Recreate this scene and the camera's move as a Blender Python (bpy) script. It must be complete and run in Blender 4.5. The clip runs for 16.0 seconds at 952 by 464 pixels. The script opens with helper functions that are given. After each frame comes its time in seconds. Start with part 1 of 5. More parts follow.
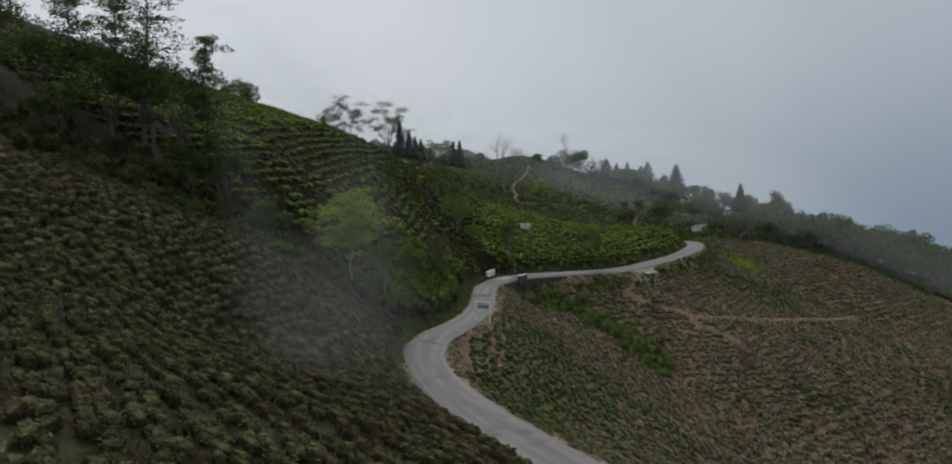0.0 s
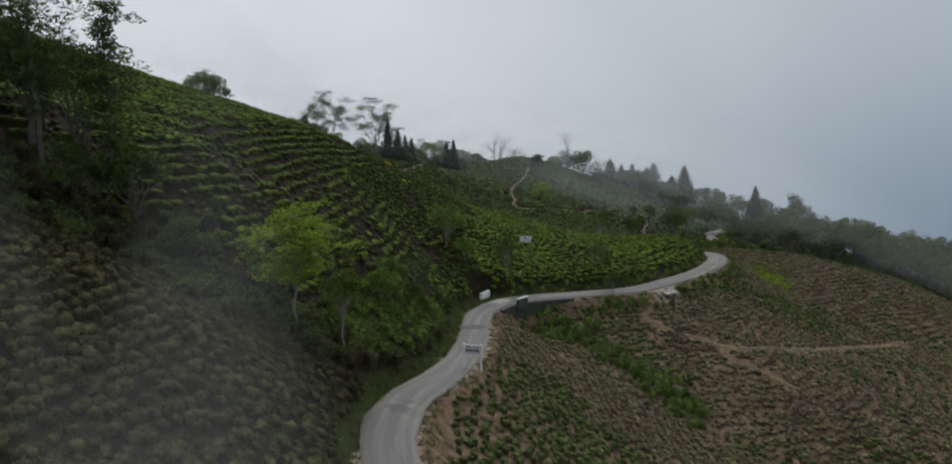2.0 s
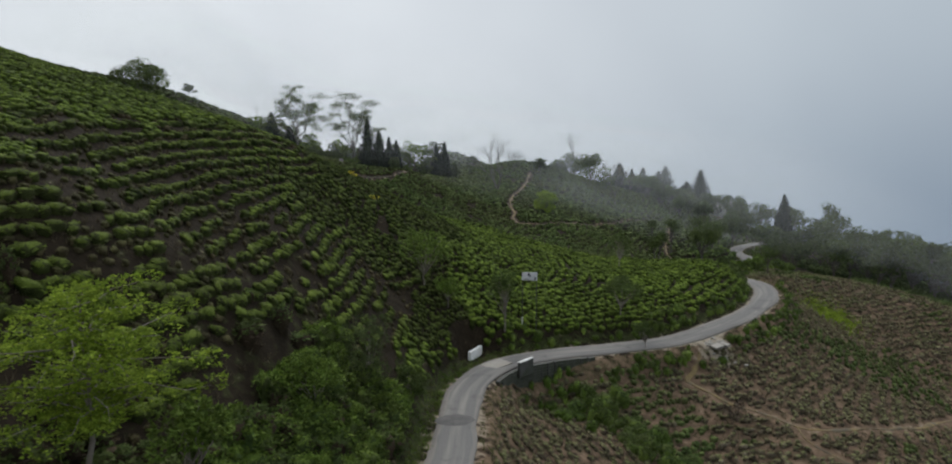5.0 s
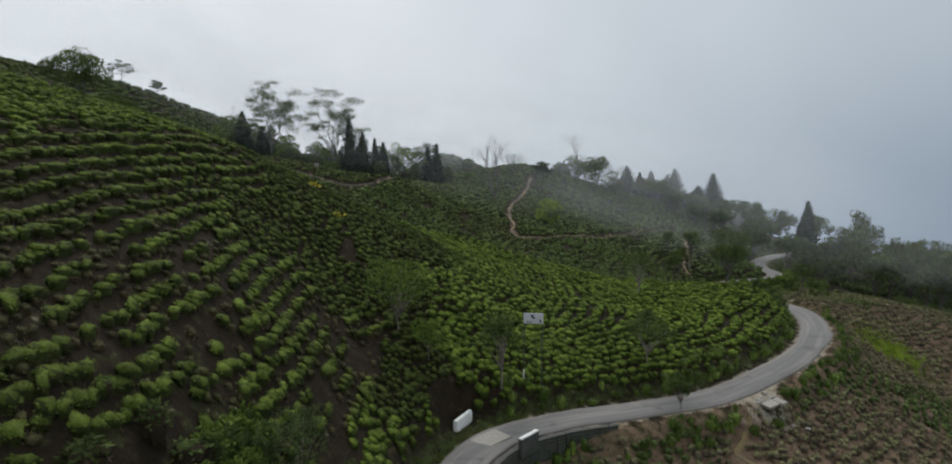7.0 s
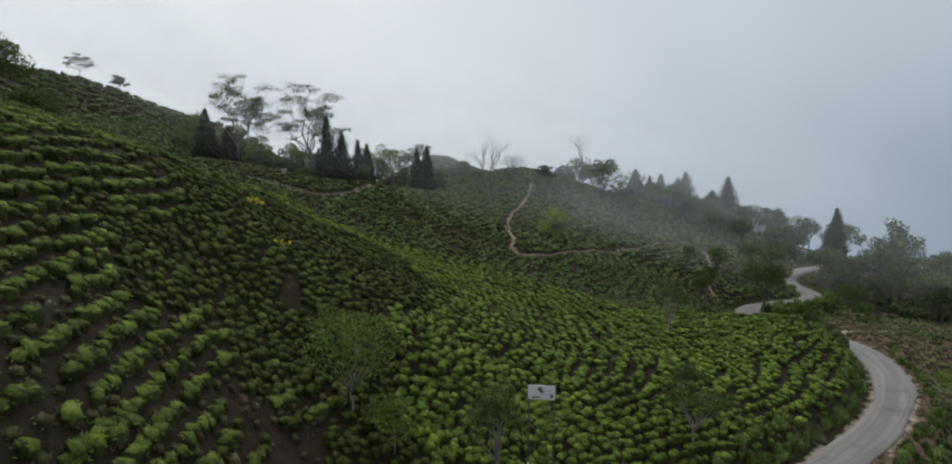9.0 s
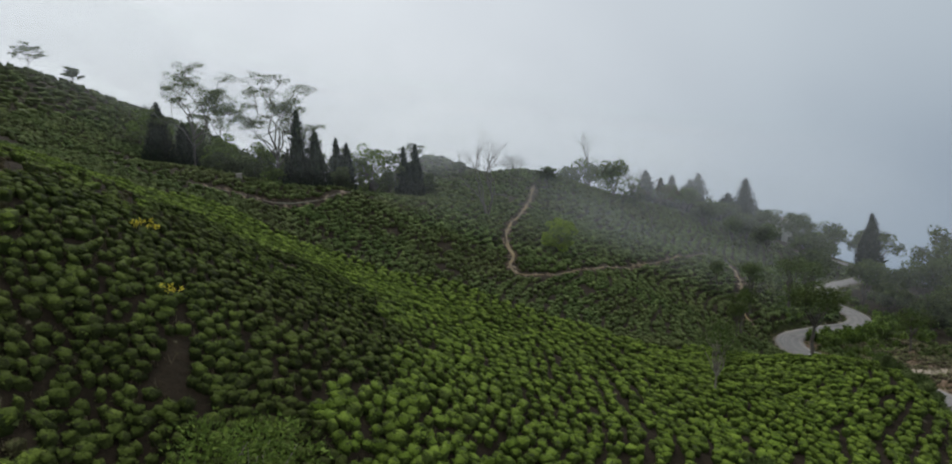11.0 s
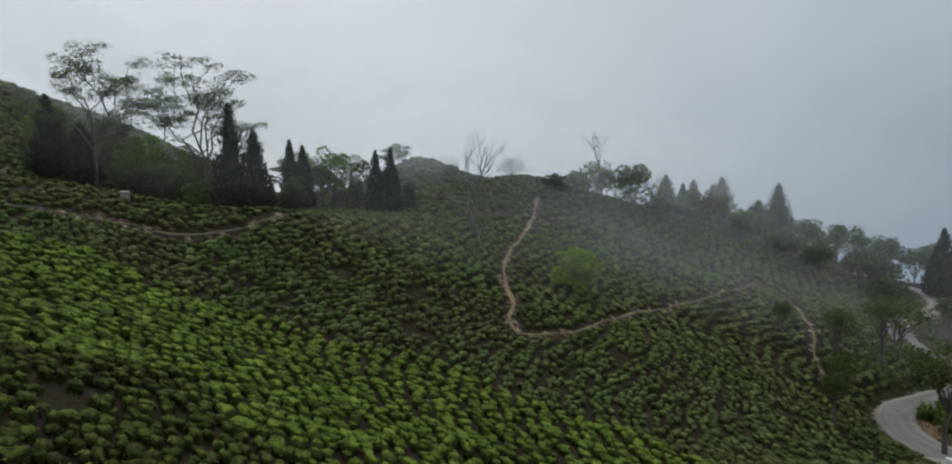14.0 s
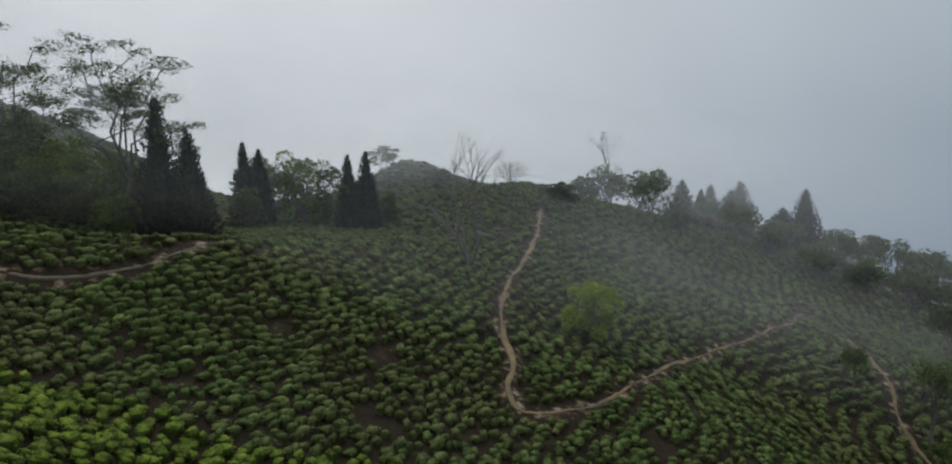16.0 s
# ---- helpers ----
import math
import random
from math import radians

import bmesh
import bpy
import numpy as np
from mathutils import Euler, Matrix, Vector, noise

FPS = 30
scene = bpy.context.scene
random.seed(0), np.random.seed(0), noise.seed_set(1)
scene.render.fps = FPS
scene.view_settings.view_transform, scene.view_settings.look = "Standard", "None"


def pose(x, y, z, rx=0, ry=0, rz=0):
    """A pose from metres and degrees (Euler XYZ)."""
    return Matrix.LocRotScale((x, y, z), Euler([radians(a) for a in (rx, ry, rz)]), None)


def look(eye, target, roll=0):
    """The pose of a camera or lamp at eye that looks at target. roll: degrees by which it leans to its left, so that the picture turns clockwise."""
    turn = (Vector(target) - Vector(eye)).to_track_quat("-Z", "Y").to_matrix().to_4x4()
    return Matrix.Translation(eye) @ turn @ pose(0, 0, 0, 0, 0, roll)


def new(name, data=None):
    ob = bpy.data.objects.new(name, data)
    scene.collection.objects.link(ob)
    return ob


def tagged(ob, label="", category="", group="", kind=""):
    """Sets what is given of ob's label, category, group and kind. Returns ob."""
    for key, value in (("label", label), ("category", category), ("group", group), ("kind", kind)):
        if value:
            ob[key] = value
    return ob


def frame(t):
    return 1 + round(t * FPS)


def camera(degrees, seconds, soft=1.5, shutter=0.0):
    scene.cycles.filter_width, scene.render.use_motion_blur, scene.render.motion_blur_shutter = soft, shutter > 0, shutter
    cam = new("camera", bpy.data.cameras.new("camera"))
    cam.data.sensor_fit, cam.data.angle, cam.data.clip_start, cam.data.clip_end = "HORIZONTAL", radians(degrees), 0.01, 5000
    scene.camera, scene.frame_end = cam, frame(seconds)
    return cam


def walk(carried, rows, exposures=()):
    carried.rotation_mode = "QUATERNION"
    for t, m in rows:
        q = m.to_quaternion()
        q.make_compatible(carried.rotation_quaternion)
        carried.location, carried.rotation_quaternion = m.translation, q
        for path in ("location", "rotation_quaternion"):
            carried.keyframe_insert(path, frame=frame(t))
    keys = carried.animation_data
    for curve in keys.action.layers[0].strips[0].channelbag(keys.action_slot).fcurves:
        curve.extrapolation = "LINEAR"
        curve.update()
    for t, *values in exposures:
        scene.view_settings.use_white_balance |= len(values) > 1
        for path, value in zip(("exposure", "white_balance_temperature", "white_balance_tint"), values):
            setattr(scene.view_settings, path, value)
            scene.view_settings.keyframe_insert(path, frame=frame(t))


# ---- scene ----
cam = camera(70.0, 16.0, soft=2.0)
# metres of the flight, height of the first eye over the road's culvert, first tilt
METRES, EYE, TILT, LEAN, TURN = 130.0, 22.5, -8.4, 0.0, 0.0
NARROW = 0.5885
ROWS = [
    (0.0, 0.0, 0.0, 0.0, -0.0, -0.0, -0.0),
    (0.5, 0.0036, 0.03, 0.0059, -0.04, 0.03, -0.02),
    (1.0, 0.0067, 0.0602, 0.0118, -0.11, 0.04, -0.01),
    (1.5, 0.0097, 0.0902, 0.0184, -0.15, 0.01, -0.01),
    (2.0, 0.0119, 0.1207, 0.0259, -0.21, -0.01, -0.02),
    (2.5, 0.0144, 0.1506, 0.0343, -0.24, -0.06, -0.06),
    (3.0, 0.0166, 0.1804, 0.0425, -0.3, -0.05, -0.09),
    (3.5, 0.0194, 0.2101, 0.0501, -0.32, -0.03, -0.06),
    (4.0, 0.0219, 0.2404, 0.0574, -0.35, 0.0, -0.04),
    (6.5, 0.037, 0.3902, 0.0974, -0.45, 0.05, -0.05),
    (7.0, 0.0398, 0.4208, 0.1047, -0.5, 0.09, -0.01),
    (7.5, 0.0427, 0.4533, 0.1126, -0.54, 0.12, 0.01),
    (8.0, 0.0456, 0.4836, 0.1205, -0.55, 0.09, 0.01),
    (8.5, 0.0485, 0.5138, 0.1284, -0.57, 0.11, 0.01),
    (9.0, 0.0514, 0.5421, 0.1356, -0.61, 0.12, 0.04),
    (11.5, 0.0675, 0.6931, 0.1691, -0.7, -0.02, 0.12),
    (12.0, 0.0704, 0.7236, 0.1771, -0.73, -0.05, 0.13),
    (12.5, 0.073, 0.7541, 0.1853, -0.74, -0.11, 0.18),
    (13.0, 0.0757, 0.7846, 0.1938, -0.77, -0.14, 0.24),
    (13.5, 0.079, 0.815, 0.2024, -0.79, -0.2, 0.24),
    (14.0, 0.0826, 0.8452, 0.2096, -0.82, -0.22, 0.24),
    (14.5, 0.0861, 0.8754, 0.217, -0.85, -0.26, 0.25),
    (15.0, 0.0894, 0.9057, 0.2243, -0.89, -0.25, 0.27),
    (15.5, 0.092, 0.9357, 0.2318, -0.96, -0.2, 0.31),
    (16.0, 0.0945, 0.9656, 0.2408, -1.03, -0.2, 0.3),
]
walk(cam, [(t, pose(0, 0, EYE, TILT, LEAN, TURN) @ pose(METRES * x * NARROW, METRES * y, METRES * z * NARROW, 90 + pitch * NARROW, roll, yaw * NARROW))
           for t, x, y, z, yaw, pitch, roll in ROWS],
     [(0, 0.0), (2, 0.08), (3.5, 0.2), (7, 0.25), (9, 0.3), (12.5, 0.2), (16, 0.05)])

# ---- world and light: a bright overcast day with low cloud ----
world = bpy.data.worlds.new("overcast")
scene.world = world
world.use_nodes = True
wn, wl = world.node_tree.nodes, world.node_tree.links
wn.clear()
w_out, w_mix = wn.new("ShaderNodeOutputWorld"), wn.new("ShaderNodeMixShader")
w_sky, w_blue, w_grey = wn.new("ShaderNodeTexSky"), wn.new("ShaderNodeBackground"), wn.new("ShaderNodeBackground")
w_sky.sky_type, w_sky.sun_disc, w_sky.sun_elevation, w_sky.sun_rotation = "NISHITA", False, radians(47), radians(-15)
w_blue.inputs["Strength"].default_value = 0.10
w_grey.inputs["Color"].default_value = (0.86, 0.93, 1.0, 1)
w_mix.inputs[0].default_value = 0.85
w_way, w_sep, w_rise = wn.new("ShaderNodeTexCoord"), wn.new("ShaderNodeSeparateXYZ"), wn.new("ShaderNodeMapRange")
w_rise.inputs["From Min"].default_value, w_rise.inputs["From Max"].default_value = 0.0, 1.0
w_rise.inputs["To Min"].default_value, w_rise.inputs["To Max"].default_value = 0.4, 1.2
wl.new(w_way.outputs["Generated"], w_sep.inputs[0])
wl.new(w_sep.outputs["Z"], w_rise.inputs["Value"])
wl.new(w_rise.outputs[0], w_grey.inputs["Strength"])
wl.new(w_sky.outputs[0], w_blue.inputs["Color"])
wl.new(w_blue.outputs[0], w_mix.inputs[1])
wl.new(w_grey.outputs[0], w_mix.inputs[2])
wl.new(w_mix.outputs[0], w_out.inputs["Surface"])
sun_data = bpy.data.lights.new("sun", "SUN")
sun_data.energy, sun_data.angle, sun_data.color = 1.7, radians(28), (1.0, 0.96, 0.9)
sun = new("sun", sun_data)
sun.matrix_world = look((0, 0, 0), (math.sin(radians(15)) * 0.68, -math.cos(radians(15)) * 0.68, -0.73))


# ---- materials ----
def nodes_of(name):
    m = bpy.data.materials.new(name)
    m.use_nodes = True
    n, l = m.node_tree.nodes, m.node_tree.links
    n.clear()
    out, bsdf = n.new("ShaderNodeOutputMaterial"), n.new("ShaderNodeBsdfPrincipled")
    l.new(bsdf.outputs[0], out.inputs["Surface"])
    return m, n, l, bsdf, out


def noise_node(n, l, scale, detail=4.0, rough=0.6, coords="Object", stretch=None):
    c = n.new("ShaderNodeTexCoord")
    t = n.new("ShaderNodeTexNoise")
    t.inputs["Scale"].default_value, t.inputs["Detail"].default_value, t.inputs["Roughness"].default_value = scale, detail, rough
    if stretch:
        mp = n.new("ShaderNodeMapping")
        mp.inputs["Scale"].default_value = stretch
        l.new(c.outputs[coords], mp.inputs[0])
        l.new(mp.outputs[0], t.inputs["Vector"])
    else:
        l.new(c.outputs[coords], t.inputs["Vector"])
    return t.outputs["Fac"]


def ramp(n, l, fac, stops):
    r = n.new("ShaderNodeValToRGB")
    while len(r.color_ramp.elements) < len(stops):
        r.color_ramp.elements.new(0.5)
    for e, (p, c) in zip(r.color_ramp.elements, stops):
        e.position, e.color = p, (*c, 1)
    l.new(fac, r.inputs[0])
    return r.outputs[0]


def mix(n, l, fac, a, b, kind="MIX"):
    m = n.new("ShaderNodeMix")
    m.data_type, m.blend_type = "RGBA", kind
    for socket, v in ((m.inputs[0], fac), (m.inputs[6], a), (m.inputs[7], b)):
        if isinstance(v, (int, float)):
            socket.default_value = v
        elif isinstance(v, tuple):
            socket.default_value = (*v, 1)
        else:
            l.new(v, socket)
    return m.outputs[2]


def bump(n, l, bsdf, fac, strength, distance):
    b = n.new("ShaderNodeBump")
    b.inputs["Strength"].default_value, b.inputs["Distance"].default_value = strength, distance
    l.new(fac, b.inputs["Height"])
    l.new(b.outputs[0], bsdf.inputs["Normal"])


def rough_surface(name, stops, scale, stain, stain_scale, rough=0.85, relief=0.3, depth=0.02, metal=0.0):
    """A matt surface: grain in the ramp's colours, larger stains over it, and fine relief."""
    m, n, l, bsdf, out = nodes_of(name)
    grain = noise_node(n, l, scale, 6, 0.65)
    big = noise_node(n, l, stain_scale, 3)
    c = mix(n, l, ramp(n, l, big, [(0.42, (0, 0, 0)), (0.62, (1, 1, 1))]), ramp(n, l, grain, stops), stain)
    l.new(c, bsdf.inputs["Base Color"])
    bsdf.inputs["Roughness"].default_value, bsdf.inputs["Metallic"].default_value = rough, metal
    bump(n, l, bsdf, grain, relief, depth)
    return m


def leaf_surface(name, dark, mid, light, drift, drift_scale=0.05, through_leaf=0.22):
    """Leaves: each leaf its own tone, whole stretches drifting towards another."""
    m, n, l, bsdf, out = nodes_of(name)
    g = n.new("ShaderNodeNewGeometry")
    own = ramp(n, l, g.outputs["Random Per Island"], [(0.0, dark), (0.55, mid), (1.0, light)])
    big = noise_node(n, l, drift_scale, 4)
    c = mix(n, l, ramp(n, l, big, [(0.38, (0, 0, 0)), (0.66, (1, 1, 1))]), own, mix(n, l, 0.65, own, drift))
    c = mix(n, l, 1.0, c, ramp(n, l, noise_node(n, l, 11.0, 4, 0.7), [(0.3, (0.55, 0.55, 0.55)), (0.5, (0.95, 0.95, 0.95)), (0.72, (1.4, 1.4, 1.3))]), "MULTIPLY")
    c = mix(n, l, 1.0, c, ramp(n, l, noise_node(n, l, 0.8, 2, 0.5), [(0.32, (0.6, 0.6, 0.6)), (0.66, (1.3, 1.3, 1.3))]), "MULTIPLY")
    l.new(c, bsdf.inputs["Base Color"])
    bsdf.inputs["Roughness"].default_value = 0.8
    bsdf.inputs["Specular IOR Level"].default_value = 0.08
    bump(n, l, bsdf, noise_node(n, l, 17.0, 3, 0.7), 0.7, 0.06)
    t, s = n.new("ShaderNodeBsdfTranslucent"), n.new("ShaderNodeMixShader")
    l.new(c, t.inputs["Color"])
    s.inputs[0].default_value = through_leaf
    l.new(bsdf.outputs[0], s.inputs[1])
    l.new(t.outputs[0], s.inputs[2])
    l.new(s.outputs[0], out.inputs["Surface"])
    return m


def ground_surface():
    """Earth, grass, dust and red soil, mixed by the sheet's cover layers."""
    m, n, l, bsdf, out = nodes_of("hill_earth")
    a = n.new("ShaderNodeAttribute")
    a.attribute_name = "cover"
    split = n.new("ShaderNodeSeparateColor")
    l.new(a.outputs["Color"], split.inputs[0])
    fine, mid, big = noise_node(n, l, 9.0, 6, 0.7), noise_node(n, l, 1.1, 5), noise_node(n, l, 0.09, 4)
    # dark brown soil and litter, darkened further for the shade among the bushes
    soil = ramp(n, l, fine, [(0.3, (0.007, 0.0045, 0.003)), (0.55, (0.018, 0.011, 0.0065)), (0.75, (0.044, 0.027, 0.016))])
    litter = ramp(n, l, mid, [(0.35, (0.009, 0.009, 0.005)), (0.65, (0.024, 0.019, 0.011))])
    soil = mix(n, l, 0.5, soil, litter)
    grass = ramp(n, l, fine, [(0.3, (0.018, 0.024, 0.008)), (0.6, (0.038, 0.048, 0.015)), (0.8, (0.070, 0.076, 0.028))])
    dust = ramp(n, l, fine, [(0.3, (0.17, 0.14, 0.105)), (0.6, (0.26, 0.225, 0.175)), (0.8, (0.36, 0.32, 0.26))])
    red = ramp(n, l, mid, [(0.3, (0.078, 0.052, 0.034)), (0.6, (0.132, 0.090, 0.060)), (0.8, (0.195, 0.142, 0.100))])

    def patchy(level, width=0.16):
        add = n.new("ShaderNodeMath")
        add.operation = "ADD"
        l.new(level, add.inputs[0])
        l.new(mid, add.inputs[1])
        return ramp(n, l, add.outputs[0], [(0.66, (0, 0, 0)), (0.66 + width, (0.8, 0.8, 0.8)), (0.99, (1, 1, 1))])

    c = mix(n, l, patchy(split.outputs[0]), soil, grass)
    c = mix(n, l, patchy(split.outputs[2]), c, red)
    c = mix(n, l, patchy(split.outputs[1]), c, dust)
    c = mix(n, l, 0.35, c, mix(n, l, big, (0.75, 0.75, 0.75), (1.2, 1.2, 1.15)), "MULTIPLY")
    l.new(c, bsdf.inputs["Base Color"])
    bsdf.inputs["Roughness"].default_value = 0.95
    bsdf.inputs["Specular IOR Level"].default_value = 0.1
    bump(n, l, bsdf, mid, 0.8, 0.25)
    return m


def road_surface():
    """Worn asphalt: grey chippings, paler dusty wheel tracks and edges, dark repairs."""
    m, n, l, bsdf, out = nodes_of("worn_asphalt")
    uv = n.new("ShaderNodeUVMap")
    uv.uv_map = "along"
    sep = n.new("ShaderNodeSeparateXYZ")
    l.new(uv.outputs[0], sep.inputs[0])
    grain, blot, streak = noise_node(n, l, 14, 6, 0.7), noise_node(n, l, 0.35, 5, 0.65), n.new("ShaderNodeTexNoise")
    mp = n.new("ShaderNodeMapping")
    mp.inputs["Scale"].default_value = (2.6, 0.07, 1)
    l.new(uv.outputs[0], mp.inputs[0])
    l.new(mp.outputs[0], streak.inputs["Vector"])
    streak.inputs["Scale"].default_value, streak.inputs["Detail"].default_value = 1.0, 4
    base = ramp(n, l, grain, [(0.3, (0.074, 0.071, 0.069)), (0.6, (0.106, 0.102, 0.098)), (0.8, (0.148, 0.142, 0.136))])
    c = mix(n, l, ramp(n, l, streak.outputs["Fac"], [(0.45, (0, 0, 0)), (0.7, (0.75, 0.75, 0.75))]), base, (0.185, 0.172, 0.154))
    c = mix(n, l, ramp(n, l, blot, [(0.55, (0, 0, 0)), (0.66, (0.8, 0.8, 0.8))]), c, (0.060, 0.057, 0.056))
    edge = n.new("ShaderNodeMath")
    edge.operation = "ABSOLUTE"
    l.new(sep.outputs["X"], edge.inputs[0])
    worn = n.new("ShaderNodeMath")
    worn.operation = "MULTIPLY_ADD"
    l.new(blot, worn.inputs[0])
    worn.inputs[1].default_value = 0.5
    l.new(edge.outputs[0], worn.inputs[2])
    c = mix(n, l, ramp(n, l, worn.outputs[0], [(0.98, (0, 0, 0)), (1.0, (0.2, 0.2, 0.2))]), c, (0.26, 0.23, 0.19))
    l.new(c, bsdf.inputs["Base Color"])
    bsdf.inputs["Roughness"].default_value = 0.88
    bump(n, l, bsdf, grain, 0.25, 0.01)
    return m


M_GROUND, M_ROAD = ground_surface(), road_surface()
M_PATH = rough_surface("trodden_earth", [(0.3, (0.090, 0.062, 0.022)), (0.6, (0.145, 0.102, 0.036)), (0.8, (0.205, 0.152, 0.058))], 2.2, (0.056, 0.044, 0.025), 0.5)
M_SOIL = rough_surface("bare_bank_soil", [(0.3, (0.040, 0.029, 0.019)), (0.6, (0.068, 0.050, 0.033)), (0.8, (0.105, 0.080, 0.054))], 3.0, (0.036, 0.036, 0.018), 0.5)
M_CONCRETE = rough_surface("weathered_concrete", [(0.3, (0.17, 0.16, 0.14)), (0.6, (0.25, 0.235, 0.21)), (0.8, (0.34, 0.32, 0.29))], 3.0, (0.22, 0.2, 0.17), 0.6, relief=0.2)
M_WHITE = rough_surface("flaking_whitewash", [(0.25, (0.52, 0.52, 0.50)), (0.5, (0.72, 0.72, 0.70)), (0.8, (0.80, 0.80, 0.78))], 5.0, (0.55, 0.54, 0.50), 1.3, relief=0.12)
M_WALL = rough_surface("dark_stone", [(0.3, (0.035, 0.034, 0.032)), (0.6, (0.07, 0.068, 0.062)), (0.8, (0.12, 0.115, 0.10))], 4.0, (0.03, 0.035, 0.02), 0.9, relief=0.6)
M_BARK = rough_surface("bark", [(0.3, (0.045, 0.037, 0.030)), (0.6, (0.085, 0.070, 0.056)), (0.8, (0.14, 0.12, 0.10))], 6.0, (0.10, 0.10, 0.085), 0.7, relief=0.6)
M_PALE = rough_surface("pale_bark", [(0.3, (0.12, 0.105, 0.09)), (0.6, (0.20, 0.175, 0.15)), (0.8, (0.28, 0.25, 0.22))], 5.0, (0.14, 0.115, 0.09), 0.8, relief=0.4)
M_BOARD = rough_surface("faded_board", [(0.3, (0.40, 0.41, 0.42)), (0.6, (0.50, 0.51, 0.52)), (0.8, (0.58, 0.59, 0.59))], 2.5, (0.50, 0.50, 0.50), 0.9, rough=0.5, relief=0.05)
M_INK = rough_surface("dark_paint", [(0.3, (0.03, 0.032, 0.045)), (0.7, (0.06, 0.062, 0.085))], 8.0, (0.09, 0.09, 0.10), 2.0, rough=0.6, relief=0.05)
M_STEEL = rough_surface("galvanised_steel", [(0.3, (0.22, 0.22, 0.23)), (0.7, (0.36, 0.36, 0.37))], 6.0, (0.24, 0.2, 0.17), 1.5, rough=0.5, relief=0.05, metal=0.7)
# tops: paler young leaf; second tones: old leaf with some side shade painted in
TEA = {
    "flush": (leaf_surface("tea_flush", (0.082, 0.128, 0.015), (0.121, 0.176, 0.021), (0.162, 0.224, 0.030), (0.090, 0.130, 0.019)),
              leaf_surface("tea_old_shaded_leaf", (0.033, 0.050, 0.010), (0.054, 0.080, 0.015), (0.084, 0.117, 0.022), (0.048, 0.062, 0.016))),
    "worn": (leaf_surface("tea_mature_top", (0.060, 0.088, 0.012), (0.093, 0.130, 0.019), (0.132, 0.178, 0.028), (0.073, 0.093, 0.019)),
             leaf_surface("tea_mature_old_shaded_leaf", (0.024, 0.035, 0.009), (0.040, 0.056, 0.014), (0.064, 0.085, 0.021), (0.043, 0.045, 0.016))),
    "dark_olive": (leaf_surface("dark_olive_top", (0.038, 0.056, 0.009), (0.060, 0.085, 0.014), (0.092, 0.124, 0.022), (0.050, 0.060, 0.015), 0.1),
             leaf_surface("dark_olive_lower_leaf", (0.019, 0.028, 0.007), (0.031, 0.044, 0.011), (0.050, 0.067, 0.016), (0.036, 0.036, 0.014), 0.1)),
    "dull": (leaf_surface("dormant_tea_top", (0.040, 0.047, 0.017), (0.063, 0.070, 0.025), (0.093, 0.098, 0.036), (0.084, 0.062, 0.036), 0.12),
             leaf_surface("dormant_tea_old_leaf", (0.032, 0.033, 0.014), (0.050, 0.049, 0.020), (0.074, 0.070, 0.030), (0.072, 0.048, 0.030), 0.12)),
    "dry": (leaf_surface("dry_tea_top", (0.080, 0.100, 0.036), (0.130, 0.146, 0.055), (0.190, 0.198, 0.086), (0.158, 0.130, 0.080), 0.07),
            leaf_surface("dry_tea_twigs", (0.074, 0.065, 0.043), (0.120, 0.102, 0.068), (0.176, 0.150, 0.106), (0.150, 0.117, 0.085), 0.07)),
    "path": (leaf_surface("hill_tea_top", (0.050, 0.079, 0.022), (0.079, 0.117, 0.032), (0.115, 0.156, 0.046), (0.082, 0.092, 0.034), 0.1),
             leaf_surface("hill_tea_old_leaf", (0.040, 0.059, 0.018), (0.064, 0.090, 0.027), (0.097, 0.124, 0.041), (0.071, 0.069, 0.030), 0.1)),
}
L_SHADE = leaf_surface("shade_tree_leaf", (0.040, 0.060, 0.023), (0.068, 0.094, 0.034), (0.105, 0.130, 0.050), (0.064, 0.080, 0.034), 0.2, 0.5)
L_CYPRESS = leaf_surface("cypress_leaf", (0.012, 0.020, 0.012), (0.020, 0.032, 0.018), (0.034, 0.048, 0.026), (0.024, 0.030, 0.018), 0.3, 0.1)
L_BROAD = leaf_surface("broad_leaf", (0.038, 0.062, 0.019), (0.068, 0.102, 0.029), (0.110, 0.146, 0.044), (0.074, 0.084, 0.032), 0.25, 0.36)
L_LIME = leaf_surface("lime_green_leaf", (0.10, 0.155, 0.018), (0.19, 0.27, 0.032), (0.32, 0.41, 0.055), (0.15, 0.21, 0.025), 0.5, 0.5)
L_WILD = leaf_surface("wild_growth_leaf", (0.055, 0.092, 0.016), (0.100, 0.160, 0.027), (0.170, 0.235, 0.044), (0.085, 0.110, 0.028), 0.15)
L_GRASS = leaf_surface("grass_blade", (0.050, 0.075, 0.020), (0.085, 0.110, 0.034), (0.150, 0.155, 0.070), (0.130, 0.110, 0.062), 0.15)
L_DRYGRASS = leaf_surface("straw_blade", (0.050, 0.041, 0.024), (0.085, 0.070, 0.043), (0.135, 0.115, 0.075), (0.07, 0.056, 0.036), 0.12)
L_STRAW = leaf_surface("pale_straw", (0.080, 0.072, 0.040), (0.130, 0.115, 0.068), (0.190, 0.170, 0.108), (0.110, 0.104, 0.056), 0.1)
L_RUST = leaf_surface("rusty_leaf", (0.060, 0.046, 0.034), (0.095, 0.072, 0.052), (0.13, 0.10, 0.075), (0.07, 0.06, 0.045), 0.3)
L_YELLOW = leaf_surface("yellow_leaf", (0.42, 0.36, 0.03), (0.58, 0.50, 0.05), (0.68, 0.60, 0.10), (0.50, 0.42, 0.04), 0.5)
